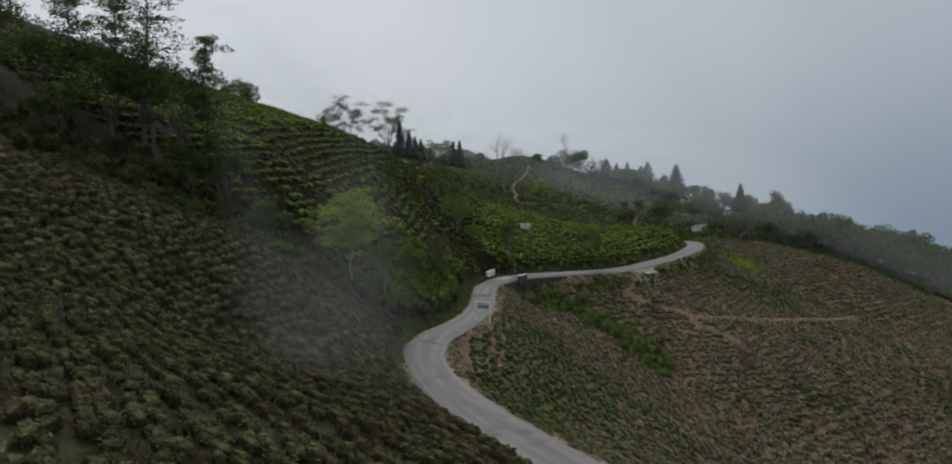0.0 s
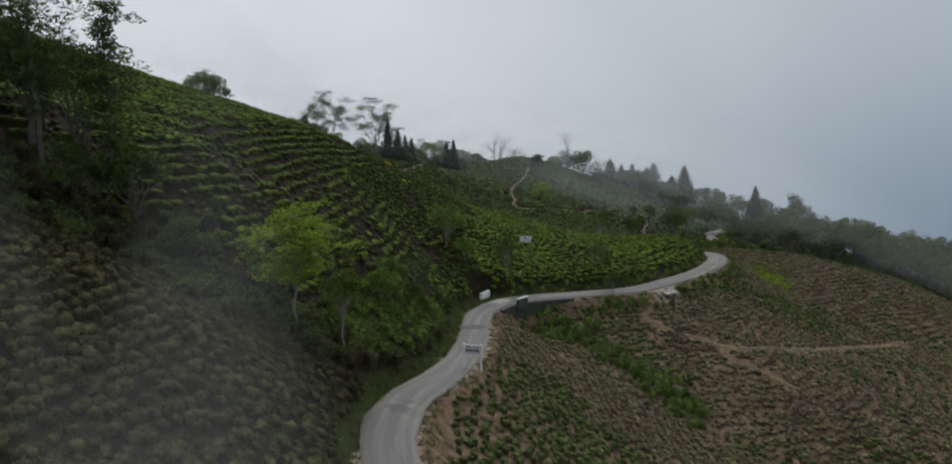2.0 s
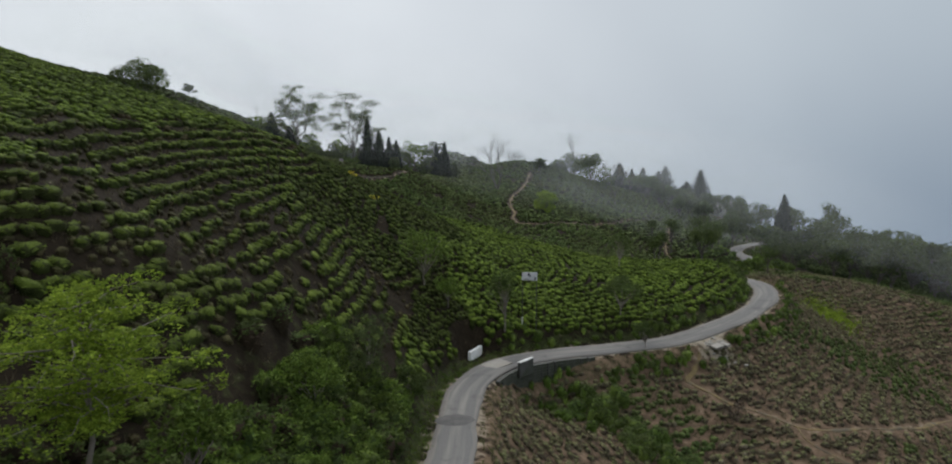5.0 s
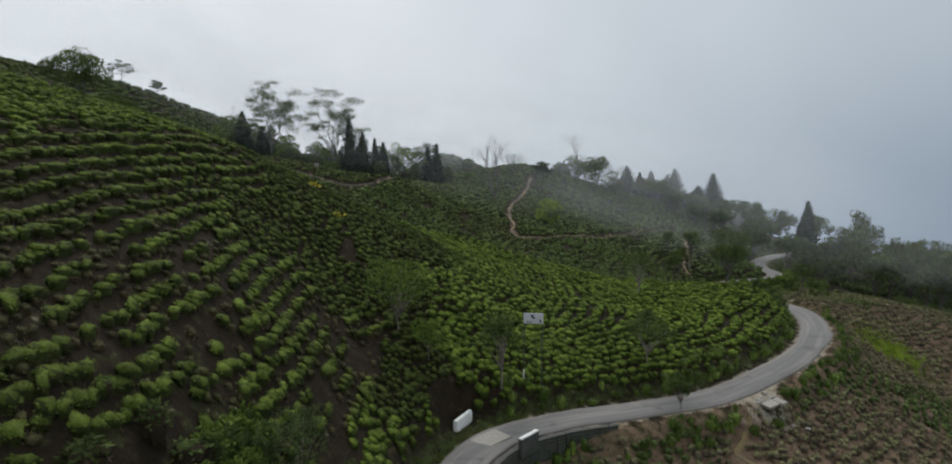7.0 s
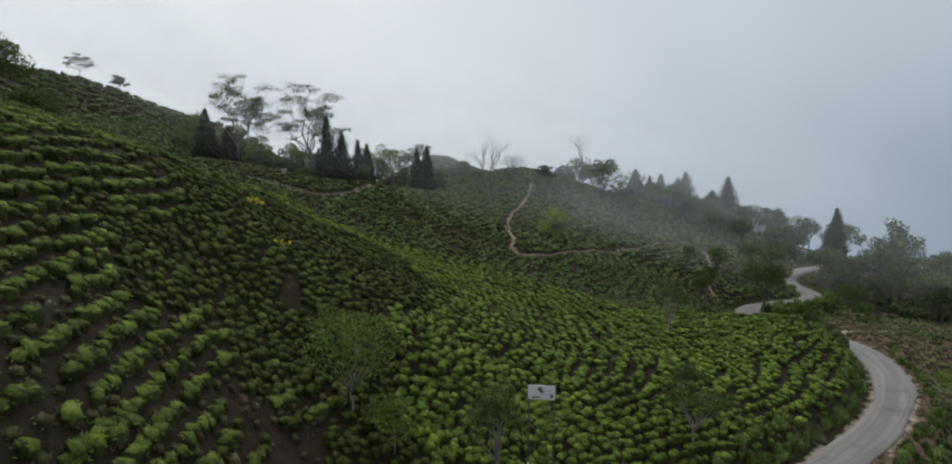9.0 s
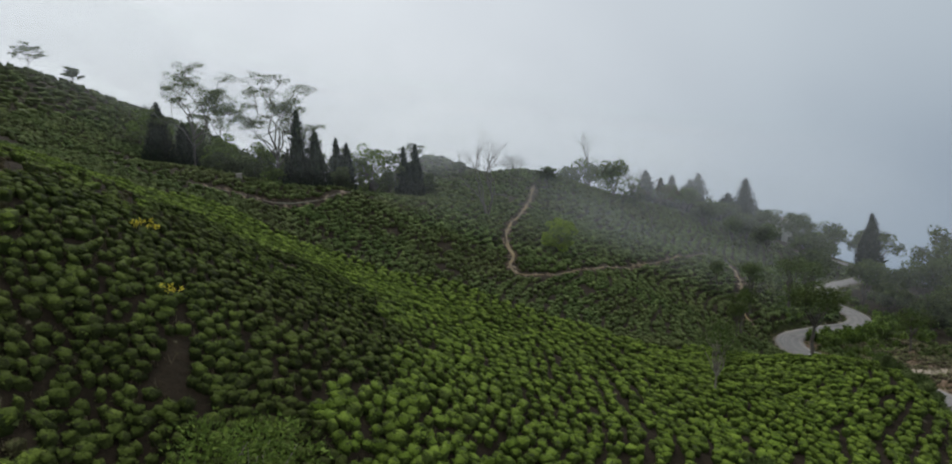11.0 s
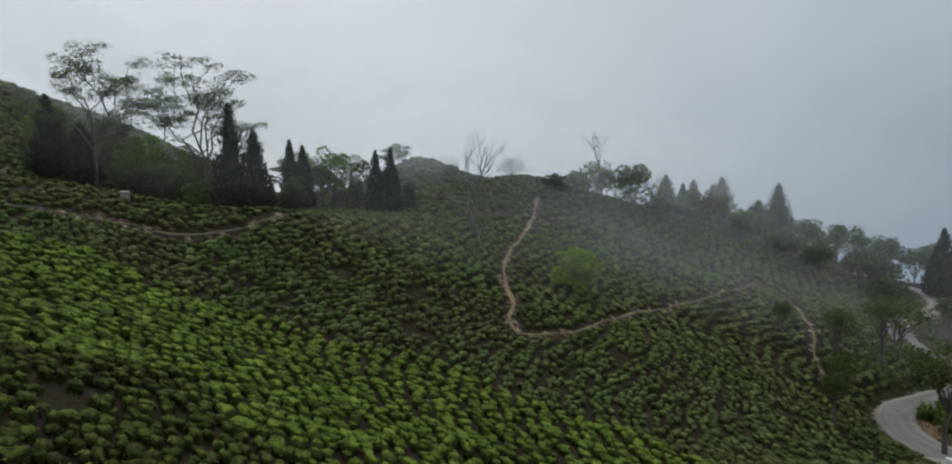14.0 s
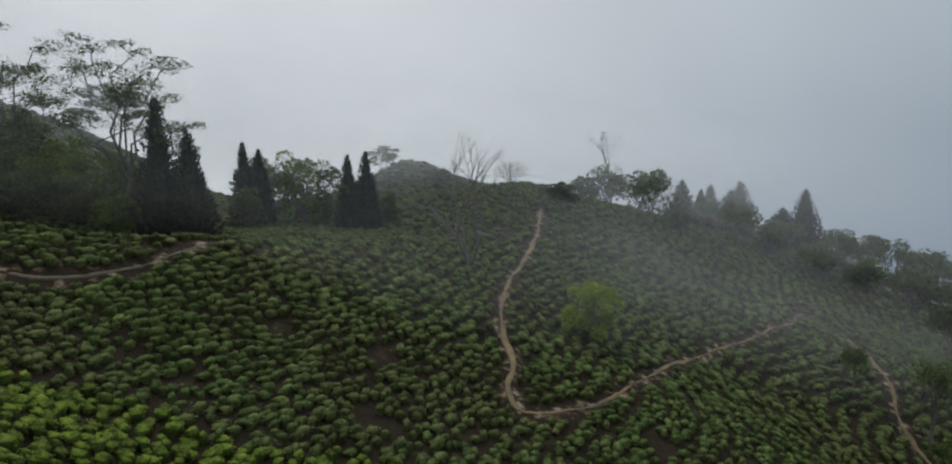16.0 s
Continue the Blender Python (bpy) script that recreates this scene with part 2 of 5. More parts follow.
M_PATCH = rough_surface("dark_asphalt", [(0.3, (0.030, 0.029, 0.029)), (0.6, (0.050, 0.048, 0.047)), (0.8, (0.075, 0.072, 0.070))], 14.0, (0.066, 0.063, 0.060), 1.2, relief=0.2, depth=0.01)
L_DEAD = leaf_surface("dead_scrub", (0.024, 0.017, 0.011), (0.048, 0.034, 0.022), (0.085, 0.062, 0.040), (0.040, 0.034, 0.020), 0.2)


# ---- mesh helpers ----
class Heap:
    """Gathers vertices and faces (all of one corner count) with a material number each."""

    def __init__(self, corners):
        self.corners, self.v, self.f, self.m, self.count = corners, [], [], [], 0

    def add(self, v, f, m=0):
        v, f = np.asarray(v, np.float32).reshape(-1, 3), np.asarray(f, np.int64).reshape(-1, self.corners)
        self.v.append(v)
        self.f.append(f + self.count)
        self.m.append(np.full(len(f), m, np.int32) if np.isscalar(m) else np.asarray(m, np.int32))
        self.count += len(v)


def mesh_from(name, heaps, mats, smooth_faces=False):
    me = bpy.data.meshes.new(name)
    heaps = [h for h in heaps if h.count]
    base, vs, loops, starts, totals, slots, at = 0, [], [], [], [], [], 0
    for h in heaps:
        v, f, m = np.concatenate(h.v), np.concatenate(h.f), np.concatenate(h.m)
        vs.append(v)
        loops.append((f + base).ravel())
        starts.append(at + np.arange(len(f)) * h.corners)
        slots.append(m)
        base += len(v)
        at += f.size
    if vs:
        v, lp, st, sl = np.concatenate(vs), np.concatenate(loops), np.concatenate(starts), np.concatenate(slots)
        me.vertices.add(len(v))
        me.vertices.foreach_set("co", v.ravel())
        me.loops.add(len(lp))
        me.loops.foreach_set("vertex_index", lp.astype(np.int32))
        me.polygons.add(len(st))
        me.polygons.foreach_set("loop_start", st.astype(np.int32))
        me.polygons.foreach_set("material_index", sl)
        me.polygons.foreach_set("use_smooth", np.full(len(st), smooth_faces))
        me.update(calc_edges=True)
    for m in mats:
        me.materials.append(m)
    return me


def part(name, bm, material, parent, label=""):
    """Links a bmesh as one mesh object under a thing or a part."""
    me = bpy.data.meshes.new(name)
    bm.to_mesh(me)
    bm.free()
    me.materials.append(material)
    ob = new(name, me)
    ob.parent = parent
    return tagged(ob, label)


def block(bm, x0, y0, z0, x1, y1, z1, bevel=0.02, turn=None):
    """A bevelled block between two corners."""
    made = bmesh.ops.create_cube(bm, size=1)["verts"]
    for v in made:
        v.co = Vector(((x0 + x1) / 2 + v.co.x * (x1 - x0), (y0 + y1) / 2 + v.co.y * (y1 - y0), (z0 + z1) / 2 + v.co.z * (z1 - z0)))
        if turn:
            v.co = turn @ v.co
    edges = list({e for v in made for e in v.link_edges})
    if bevel:
        bmesh.ops.bevel(bm, geom=edges, offset=bevel, segments=2, profile=0.6, affect="EDGES")


def thing(name, x, y, z, label, category, group="", turn=0.0):
    ob = new(name)
    ob.empty_display_size = 0.3
    ob.matrix_world = pose(x, y, z, 0, 0, turn)
    return tagged(ob, label, category, group)


# ---- the land ----
# landforms: a few points (x, y, height) along each crest, flank, gully and foot
NEAR_SPUR = [(-28.5, 48.5, 19.2), (-21.5, 49.5, 15.9), (-14.5, 50, 12.5), (-9, 48.5, 8.4), (-6.3, 47.5, 6.0), (-20.5, 40, 13.2),
             (-14.5, 41.5, 10.0), (-7.5, 35, 9.4), (-12, 23.5, 13.9), (-7.3, 24, 12.3), (-23.5, 40, 15.8), (-45, 52, 26),
             (-40, 38, 22), (-32, 20, 21), (-15, 4, 17.5), (0, 4, 13.5), (-5, -22, 17)]
GULLY = [(-40, 60, 22), (-31, 63, 17.6), (-22, 63, 12.6), (-11.5, 63, 7.6), (-7, 70, 4.6), (-5.5, 78, 3.4)]
GREEN_FLANK = [(-31.5, 68, 20.0), (-24.3, 71.5, 16.2), (-22.5, 76, 18.6), (-20, 87, 17.0), (-13.5, 82.5, 12.6), (-9.6, 83, 8.3),
               (-14, 96, 14.4), (-10.6, 97, 11.5), (-7.7, 102, 8.3), (-3, 106.5, 5.2), (-11, 111, 11.6), (-1.5, 117.5, 9.3)]
GREEN_FOOT = [(-3.5, 86, 2.4), (-0.5, 97, 1.4), (7, 109.3, 1.8), (17.6, 114, 1.3), (19, 118, 2.3), (14.5, 120, 3.5), (26, 118.5, 1.2),
              (30, 124, 1.7), (33, 127, 1.4), (39, 135.5, 1.8)]
GREEN_CREST = [(-46, 92, 30), (-33, 101, 25.0), (-28, 105.5, 23.5), (-22.5, 112, 21.8), (-16.5, 119, 18.8), (-10.7, 130, 14.9), (-5, 130, 11.7),
               (0.5, 131.5, 8.9), (11.5, 130.5, 4.7), (8.3, 138, 5.8), (21, 142.5, 2.6), (27, 135, 2.5), (37, 143, 2.5), (41, 140, 1.9), (41.5, 146, 1.0), (39, 152, -0.9), (33, 148.5, 1.0), (35, 151.5, -0.4), (37.5, 155.5, -2.0)]
SADDLE = [(-7.5, 154.3, 8.7), (6.6, 150, 5.3), (-21, 162, 15.2), (-13.3, 163, 11.0), (-5.5, 156.5, 7.9), (4.3, 159, 6.0), (15.5, 160, 3.4),
          (28, 163.3, 1.3), (-40, 172, 17.2), (-48, 150, 23)]
PATH_HILL = [(-6, 172.5, 12.2), (0.8, 167, 8.4), (9.5, 163, 5.2), (10, 185.5, 8.4), (15.7, 208, 10.8), (16, 232, 14.0), (23.4, 168, 3.2),
             (31, 183.5, 1.2), (45, 186, 0.6), (40.7, 175, -1.6), (29, 199.5, 6.0), (37, 206.5, 4.0), (-5, 210, 10.2), (64, 227, -2.4), (46, 215, 2.6),
             (-8, 300, 15.0), (6, 300, 9.5), (-28, 300, 5), (50, 260, 4), (80, 262, -4)]
# the lip of the terrace in front of the cypresses, and the track under it
BANK = [(-32, 167, 18.5), (-24.7, 166.4, 17.3), (-19.3, 168.6, 16.0), (-16.5, 170.3, 15.2), (-12.2, 173.2, 14.9), (-11.2, 178, 14.1), (-9.5, 187, 12.9), (-8.5, 195, 12.0),
        (-24.1, 161.1, 16.0), (-21.8, 164.6, 14.6), (-17.6, 165.6, 13.4), (-13.3, 166.3, 12.5), (-11.6, 167.2, 12.3), (-16.5, 178, 13.2), (-24, 176, 14.2)]
LEFT_RIDGE = [(-58, 197, 23.0), (-84, 230, 34), (-67, 229, 28), (-52, 234, 22), (-64, 266, 17), (-34, 268, 5), (-55, 296, 6), (-24, 240, 7.5), (-22, 190, 12.5), (-35, 188, 15), (-90, 150, 42), (-80, 90, 45), (-70, 50, 38)]
BROWN_SLOPE = [(64, 153, -2.6), (80, 139.5, -5.6), (60, 123, -8.6), (34.5, 96, -5.4), (34.5, 110.5, -3.5), (23.5, 105, -3.4), (15.3, 89.5, -4.2),
               (10, 100, -2.6), (20, 82.5, -6.6), (47, 92.7, -8.0), (4.2, 64.3, 0.8), (35, 84.6, -9), (43.5, 86.5, -8.6), (25, 84, -8.6),
               (49, 143.7, 0.2), (54.5, 139, -3.4), (59, 147, -1.7), (54.5, 159, -3.4)]
VALLEY = [(14, 50, -3), (30, 52, -12), (55, 62, -15), (85, 95, -15), (40, 15, -13), (85, 30, -28), (100, 150, -14), (110, 200, -16), (130, 260, -22),
          (75, 180, -7), (70, 200, -6.5), (95, 235, -8), (30, -30, -2), (-60, -30, 28), (0, 380, -10), (110, 380, -30), (-110, 320, 3), (-60, 380, -14)]
# the road's middle line and its height
ROAD = [(24, -14, 9.5), (17, 8, 8.6), (9.5, 22, 7.4), (4.3, 31, 6.5), (0.6, 38.5, 5.6), (-2.35, 46, 4.8), (-4.15, 54, 4.0), (-3.85, 62, 3.3), (-1.2, 70, 2.5),
        (0.6, 79, 1.7), (1.0, 88, 1.1), (1.8, 96, 0.5), (4.6, 102.3, 0.1), (9.5, 106, -0.1), (16, 108.6, -0.3), (24, 111.8, -0.4), (30.7, 116.7, -0.2),
        (36.8, 122.3, 0.0), (41, 128, 0.1), (44, 134.3, -0.2), (45.8, 142, -0.7), (46, 150, -1.7), (44.6, 158, -2.8), (43.6, 165, -3.5), (46.1, 171.2, -3.9),
        (52, 174.5, -4.0), (58.5, 178, -4.2), (61.5, 184, -4.6), (62.5, 192, -5.2), (66, 202, -5.8), (73, 211, -6.2), (82, 217.5, -6.5), (86.5, 225, -6.6),
        (86, 233, -6.5), (82, 243, -6)]
ROAD_HALF = 1.55


def smooth(a, b, v):
    u = np.clip((v - a) / (b - a), 0, 1)
    return u * u * (3 - 2 * u)


def glide(points, step=0.8):
    """Points every step along a smooth line through the points (Catmull-Rom)."""
    p = np.array(points, float)
    p = np.vstack([2 * p[0] - p[1], p, 2 * p[-1] - p[-2]])
    out = []
    for i in range(1, len(p) - 2):
        a, b, c, d = p[i - 1:i + 3]
        n = max(1, int(np.linalg.norm(c - b) / step))
        for u in np.arange(n) / n:
            out.append(0.5 * (2 * b + (c - a) * u + (2 * a - 5 * b + 4 * c - d) * u ** 2 + (3 * b - a - 3 * c + d) * u ** 3))
    return np.array(out + [p[-2]])


ROAD_LINE = glide(ROAD)
KNOTS = np.array(NEAR_SPUR + GULLY + GREEN_FLANK + GREEN_FOOT + GREEN_CREST + SADDLE + PATH_HILL + BANK + LEFT_RIDGE + BROWN_SLOPE + VALLEY + ROAD, float)
SOFT = 5.0


def spread(x, y):
    return np.sqrt((x[:, None] - KNOTS[None, :, 0]) ** 2 + (y[:, None] - KNOTS[None, :, 1]) ** 2 + SOFT ** 2)


N_KNOTS = len(KNOTS)
SYSTEM = np.zeros((N_KNOTS + 3, N_KNOTS + 3))
SYSTEM[:N_KNOTS, :N_KNOTS] = spread(KNOTS[:, 0], KNOTS[:, 1]) - 0.35 * np.eye(N_KNOTS)
SYSTEM[:N_KNOTS, N_KNOTS], SYSTEM[:N_KNOTS, N_KNOTS + 1], SYSTEM[:N_KNOTS, N_KNOTS + 2] = 1, KNOTS[:, 0] / 100, KNOTS[:, 1] / 100
SYSTEM[N_KNOTS:, :N_KNOTS] = SYSTEM[:N_KNOTS, N_KNOTS:].T
WEIGHTS = np.linalg.solve(SYSTEM, np.concatenate([KNOTS[:, 2], [0, 0, 0]]))


def land(x, y):
    """The smooth height of the hills, before the road is cut."""
    x, y = np.asarray(x, float).ravel(), np.asarray(y, float).ravel()
    out = np.empty(len(x))
    for i in range(0, len(x), 20000):
        a, b = x[i:i + 20000], y[i:i + 20000]
        out[i:i + 20000] = spread(a, b) @ WEIGHTS[:N_KNOTS] + WEIGHTS[N_KNOTS] + WEIGHTS[N_KNOTS + 1] * a / 100 + WEIGHTS[N_KNOTS + 2] * b / 100
    far = smooth(230, 520, np.hypot(x - 10, y - 130))
    side = np.clip(-150 - 0.1 * (x - 10), -220, -110)
    return out * (1 - far) + side * far


def near_line(x, y, line):
    """Distance to a line, and the line's height there."""
    x, y = np.asarray(x, float).ravel(), np.asarray(y, float).ravel()
    dist, high = np.full(len(x), 1e3), np.zeros(len(x))
    lo, hi = line[:, :2].min(0) - 12, line[:, :2].max(0) + 12
    at = np.nonzero((x > lo[0]) & (x < hi[0]) & (y > lo[1]) & (y < hi[1]))[0]
    for i in range(0, len(at), 20000):
        k = at[i:i + 20000]
        d = np.hypot(x[k, None] - line[None, :, 0], y[k, None] - line[None, :, 1])
        j = d.argmin(1)
        dist[k] = d[np.arange(len(k)), j]
        high[k] = line[j, 2] if line.shape[1] > 2 else 0
    return dist, high


def ground_height(x, y):
    h = land(x, y)
    d, z = near_line(x, y, ROAD_LINE)
    x, y = np.asarray(x, float).ravel(), np.asarray(y, float).ravel()
    bay = 2.4 * np.exp(-((x - 2.4) ** 2 + (y - 105) ** 2) / 8)
    cut = 1 - smooth(2.1 + 0.8 * bay, 4.0 + bay, d)
    h = h * (1 - cut) + (z - 0.12) * cut
    below = smooth(1.75, 2.1, d) * (y < 104.5 + 0.55 * (x - 7))
    return h - 1.9 * below * np.exp(-((x - 8.5) ** 2 + (y - 101.8) ** 2) / 22)


# footpaths (x, y)
HILL_PATH = [(17, 218), (16.6, 215), (15.2, 205.4), (13.5, 198), (11, 188.6), (9.9, 182), (9.8, 176.4), (10.2, 171.4), (9.7, 168.3), (10.1, 166.2),
             (11.9, 166.2), (13.9, 167.3)]
GRASSY_PATH = [(13.9, 167.3), (16.3, 169.5), (19, 173), (24, 180), (30, 187), (35, 190.5), (41, 196), (44, 200.4), (46.6, 204)]
LOWER_PATH = [(46.6, 204), (48.2, 200.5), (46.5, 192), (45.2, 187.6), (44.2, 183.3), (42.3, 179.3), (41.3, 175.5), (41.2, 172)]
SLOPE_PATH = [(26.6, 109.8), (25.1, 107.6), (24, 106), (25.8, 104.7), (28.7, 102.6), (32.4, 99.8), (37.2, 99.6), (45, 102.6), (54, 108.2), (66, 116.2)]
SLOPE_BRANCH = [(32.5, 99.8), (32.3, 97.3), (34, 95), (36.2, 92.6), (39, 89)]
BANK_PATH = [(-46, 189), (-43.5, 179.8), (-40.5, 171.7), (-33, 160.5), (-27, 159.6), (-22, 164.4), (-17.6, 166.0), (-14.4, 168.4), (-12.4, 171.4), (-10.4, 176.5)]
PATHS = {"footpath": HILL_PATH, "grassy_footpath": GRASSY_PATH, "lower_footpath": LOWER_PATH, "slope_footpath": SLOPE_PATH, "branch_footpath": SLOPE_BRANCH, "bank_footpath": BANK_PATH}
PATH_LINES = {k: glide(v, 0.5) for k, v in PATHS.items()}


def spaced(edges):
    """Grid lines: (from, to, step) stretches, end to end."""
    out = [np.arange(a, b, s) for a, b, s in edges]
    return np.concatenate(out + [[edges[-1][1]]])


GX = spaced([(-1300, -400, 60), (-400, -100, 15), (-100, -45, 2.5), (-45, 70, 0.9), (70, 115, 2.0), (115, 400, 12), (400, 1300, 60)])
GY = spaced([(-1300, -300, 60), (-300, -30, 15), (-30, 12, 3), (12, 180, 0.9), (180, 240, 1.5), (240, 320, 4), (320, 500, 12), (500, 1500, 60)])
XX, YY = np.meshgrid(GX, GY, indexing="ij")
ZZ = ground_height(XX, YY)
_d = near_line(XX, YY, ROAD_LINE)[0]
_rough = np.array([noise.fractal((x * 0.22, y * 0.22, 3.0), 0.9, 2.0, 4) for x, y in zip(XX.ravel(), YY.ravel())])
ZZ = (ZZ + _rough * 0.28 * smooth(2.2, 6.0, _d)).reshape(XX.shape)


def sheet_height(x, y):
    """The height of the built ground sheet."""
    x, y = np.asarray(x, float).ravel(), np.asarray(y, float).ravel()
    i, j = np.clip(np.searchsorted(GX, x) - 1, 0, len(GX) - 2), np.clip(np.searchsorted(GY, y) - 1, 0, len(GY) - 2)
    u, v = (x - GX[i]) / (GX[i + 1] - GX[i]), (y - GY[j]) / (GY[j + 1] - GY[j])
    return (ZZ[i, j] * (1 - u) + ZZ[i + 1, j] * u) * (1 - v) + (ZZ[i, j + 1] * (1 - u) + ZZ[i + 1, j + 1] * u) * v


def road_side(x, y):
    """Distance to the road's middle, and which side: positive is the valley side."""
    x, y = np.asarray(x, float).ravel(), np.asarray(y, float).ravel()
    side, dist = np.zeros(len(x)), np.zeros(len(x))
    line = ROAD_LINE[::2]
    tang = np.gradient(line[:, :2], axis=0)
    for i in range(0, len(x), 20000):
        a, b = x[i:i + 20000, None], y[i:i + 20000, None]
        d = np.hypot(a - line[None, :, 0], b - line[None, :, 1])
        j = d.argmin(1)
        dist[i:i + 20000] = d[np.arange(len(j)), j]
        dx, dy = a[:, 0] - line[j, 0], b[:, 0] - line[j, 1]
        side[i:i + 20000] = dx * tang[j, 1] - dy * tang[j, 0]
    return dist, side


def path_distance(x, y):
    out = np.full(np.asarray(x).size, 1e3)
    for line in PATH_LINES.values():
        out = np.minimum(out, near_line(x, y, line)[0])
    return out


def build_ground():
    nx, ny = len(GX), len(GY)
    h = Heap(4)
    i, j = np.meshgrid(np.arange(nx - 1), np.arange(ny - 1), indexing="ij")
    k = (i * ny + j).ravel()
    h.add(np.stack([XX.ravel(), YY.ravel(), ZZ.ravel()], 1), np.stack([k, k + ny, k + ny + 1, k + 1], 1))
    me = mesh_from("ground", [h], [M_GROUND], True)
    x, y = XX.ravel(), YY.ravel()
    d, side = road_side(x, y)
    p = path_distance(x, y)
    patch = lambda px, py, r: np.exp(-((x - px) ** 2 + (y - py) ** 2) / r ** 2)
    grass = 0.05 + 0.26 * (1 - smooth(2.8, 4, d)) * smooth(1.9, 2.3, d) + 0.05 * (y > 150) + 0.16 * (side < 0) * (y < 66) + 0.1 * patch(-8, 80, 14)
    grass += 0.5 * patch(54.5, 135.5, 3.2) + 0.3 * patch(14, 101, 5) + 0.2 * patch(37, 109, 4)
    dust = 0.34 * (1 - smooth(1.6, 2.3, d)) + 0.15 * (1 - smooth(0.3, 0.7, p)) + 0.7 * patch(28.5, 112, 2.2) + 0.8 * patch(52.5, 153, 4)
    red = 0.16 * (1 - smooth(0.4, 1.2, p)) * (y > 150) + 0.2 * (1 - smooth(0.5, 1.4, p)) + 0.42 * patch(22, 101, 3.5) + 0.35 * patch(33, 95, 4) + 0.4 * patch(-18, 178, 4) + 0.3 * patch(30, 84, 7)
    red += 0.35 * patch(-36, 165, 6) + 0.3 * patch(-6, 30, 4) + 0.3 * patch(0, 60, 3) + 0.25 * patch(49, 168, 4)
    red *= 0.5
    red += 0.29 * (side > 0) * (y < 170) + 0.08 * smooth(2.6, 3.2, d) * (1 - smooth(4, 5.5, d))
    cover = np.stack([grass, dust, red, np.ones_like(x)], 1).clip(0, 1).astype(np.float32)
    a = me.color_attributes.new("cover", "FLOAT_COLOR", "POINT")
    a.data.foreach_set("color", cover.ravel())
    return tagged(new("ground", me), "steep hillside of brown earth, leaf litter and rough grass", "ground", kind="structure")


def ribbon(name, line, half, heights, material, label, rng, wobble=0.12, thick=0.12):
    """A strip with uneven edges and a skirt, laid along a line."""
    n = len(line)
    tang = np.gradient(line[:, :2], axis=0)
    tang /= np.linalg.norm(tang, axis=1)[:, None]
    across = np.stack([tang[:, 1], -tang[:, 0]], 1)
    cols = np.array([-1, -1, -0.6, -0.2, 0.2, 0.6, 1, 1.0])
    edge = np.convolve(rng.normal(0, 1, (n + 8)), np.ones(5) / 5, "same")[4:-4] * wobble * 1.8, np.convolve(rng.normal(0, 1, (n + 8)), np.ones(5) / 5, "same")[4:-4] * wobble * 1.8
    v = np.zeros((n, len(cols), 3))
    for c, u in enumerate(cols):
        w = half * u + (edge[0] if u < 0 else edge[1]) * (abs(u) == 1)
        v[:, c, :2] = line[:, :2] + across * w[:, None] if np.ndim(w) else line[:, :2] + across * w
        v[:, c, 2] = heights(v[:, c, 0], v[:, c, 1], line) + 0.03 * (1 - u * u) * half / 1.75
    v[:, 0, 2] -= thick
    v[:, -1, 2] -= thick
    h = Heap(4)
    i, j = np.meshgrid(np.arange(n - 1), np.arange(len(cols) - 1), indexing="ij")
    k = (i * len(cols) + j).ravel()
    h.add(v.reshape(-1, 3), np.stack([k, k + 1, k + len(cols) + 1, k + len(cols)], 1))
    me = mesh_from(name, [h], [material], True)
    run = np.concatenate([[0], np.cumsum(np.linalg.norm(np.diff(line[:, :2], axis=0), axis=1))])
    uv = np.stack([np.repeat(cols[None], n, 0), np.repeat(run[:, None], len(cols), 1)], 2).reshape(-1, 2)
    layer = me.uv_layers.new(name="along")
    index = np.empty(len(me.loops), np.int32)
    me.loops.foreach_get("vertex_index", index)
    layer.data.foreach_set("uv", uv[index].astype(np.float32).ravel())
    return tagged(new(name, me), label, "road" if name == "road" else "path", kind="structure")


rng = np.random.default_rng(7)
ground_ob = build_ground()
ribbon("road", ROAD_LINE, ROAD_HALF + 0.12 * (1 - smooth(62, 76, ROAD_LINE[:, 1])) + 0.25 * np.exp(-((ROAD_LINE[:, 1] - 62) / 8) ** 2), lambda x, y, line: line[:, 2], M_ROAD, "narrow grey asphalt lane with dusty crumbling edges", rng, 0.12)
for path_name, path_line in PATH_LINES.items():
    ribbon(path_name, path_line, 0.07 if "grassy" in path_name else 0.05 if "bank" in path_name else 0.14, lambda x, y, line: sheet_height(x, y) + (0.02 if "bank" in path_name else 0.045), M_SOIL if "bank" in path_name else M_PATH, "bare trodden earth footpath between tea bushes", rng, 0.1, 0.3)


# ---- tea ----
def unit(v):
    return v / np.maximum(np.linalg.norm(v, axis=-1, keepdims=True), 1e-6)


def leaf_triangles(at, way, length, width, rng, loose=0.5):
    """One pointed leaf at each place, growing along way, its face turned up to the light."""
    side = unit(np.cross(way, rng.normal(0, loose, way.shape) + (0, 0, 1)))
    s = side * (width * rng.uniform(0.7, 1.3, len(at)))[:, None] * 0.5
    tip = at + way * (length * rng.uniform(0.7, 1.35, len(at)))[:, None]
    return np.stack([at - s, at + s, tip], 1)


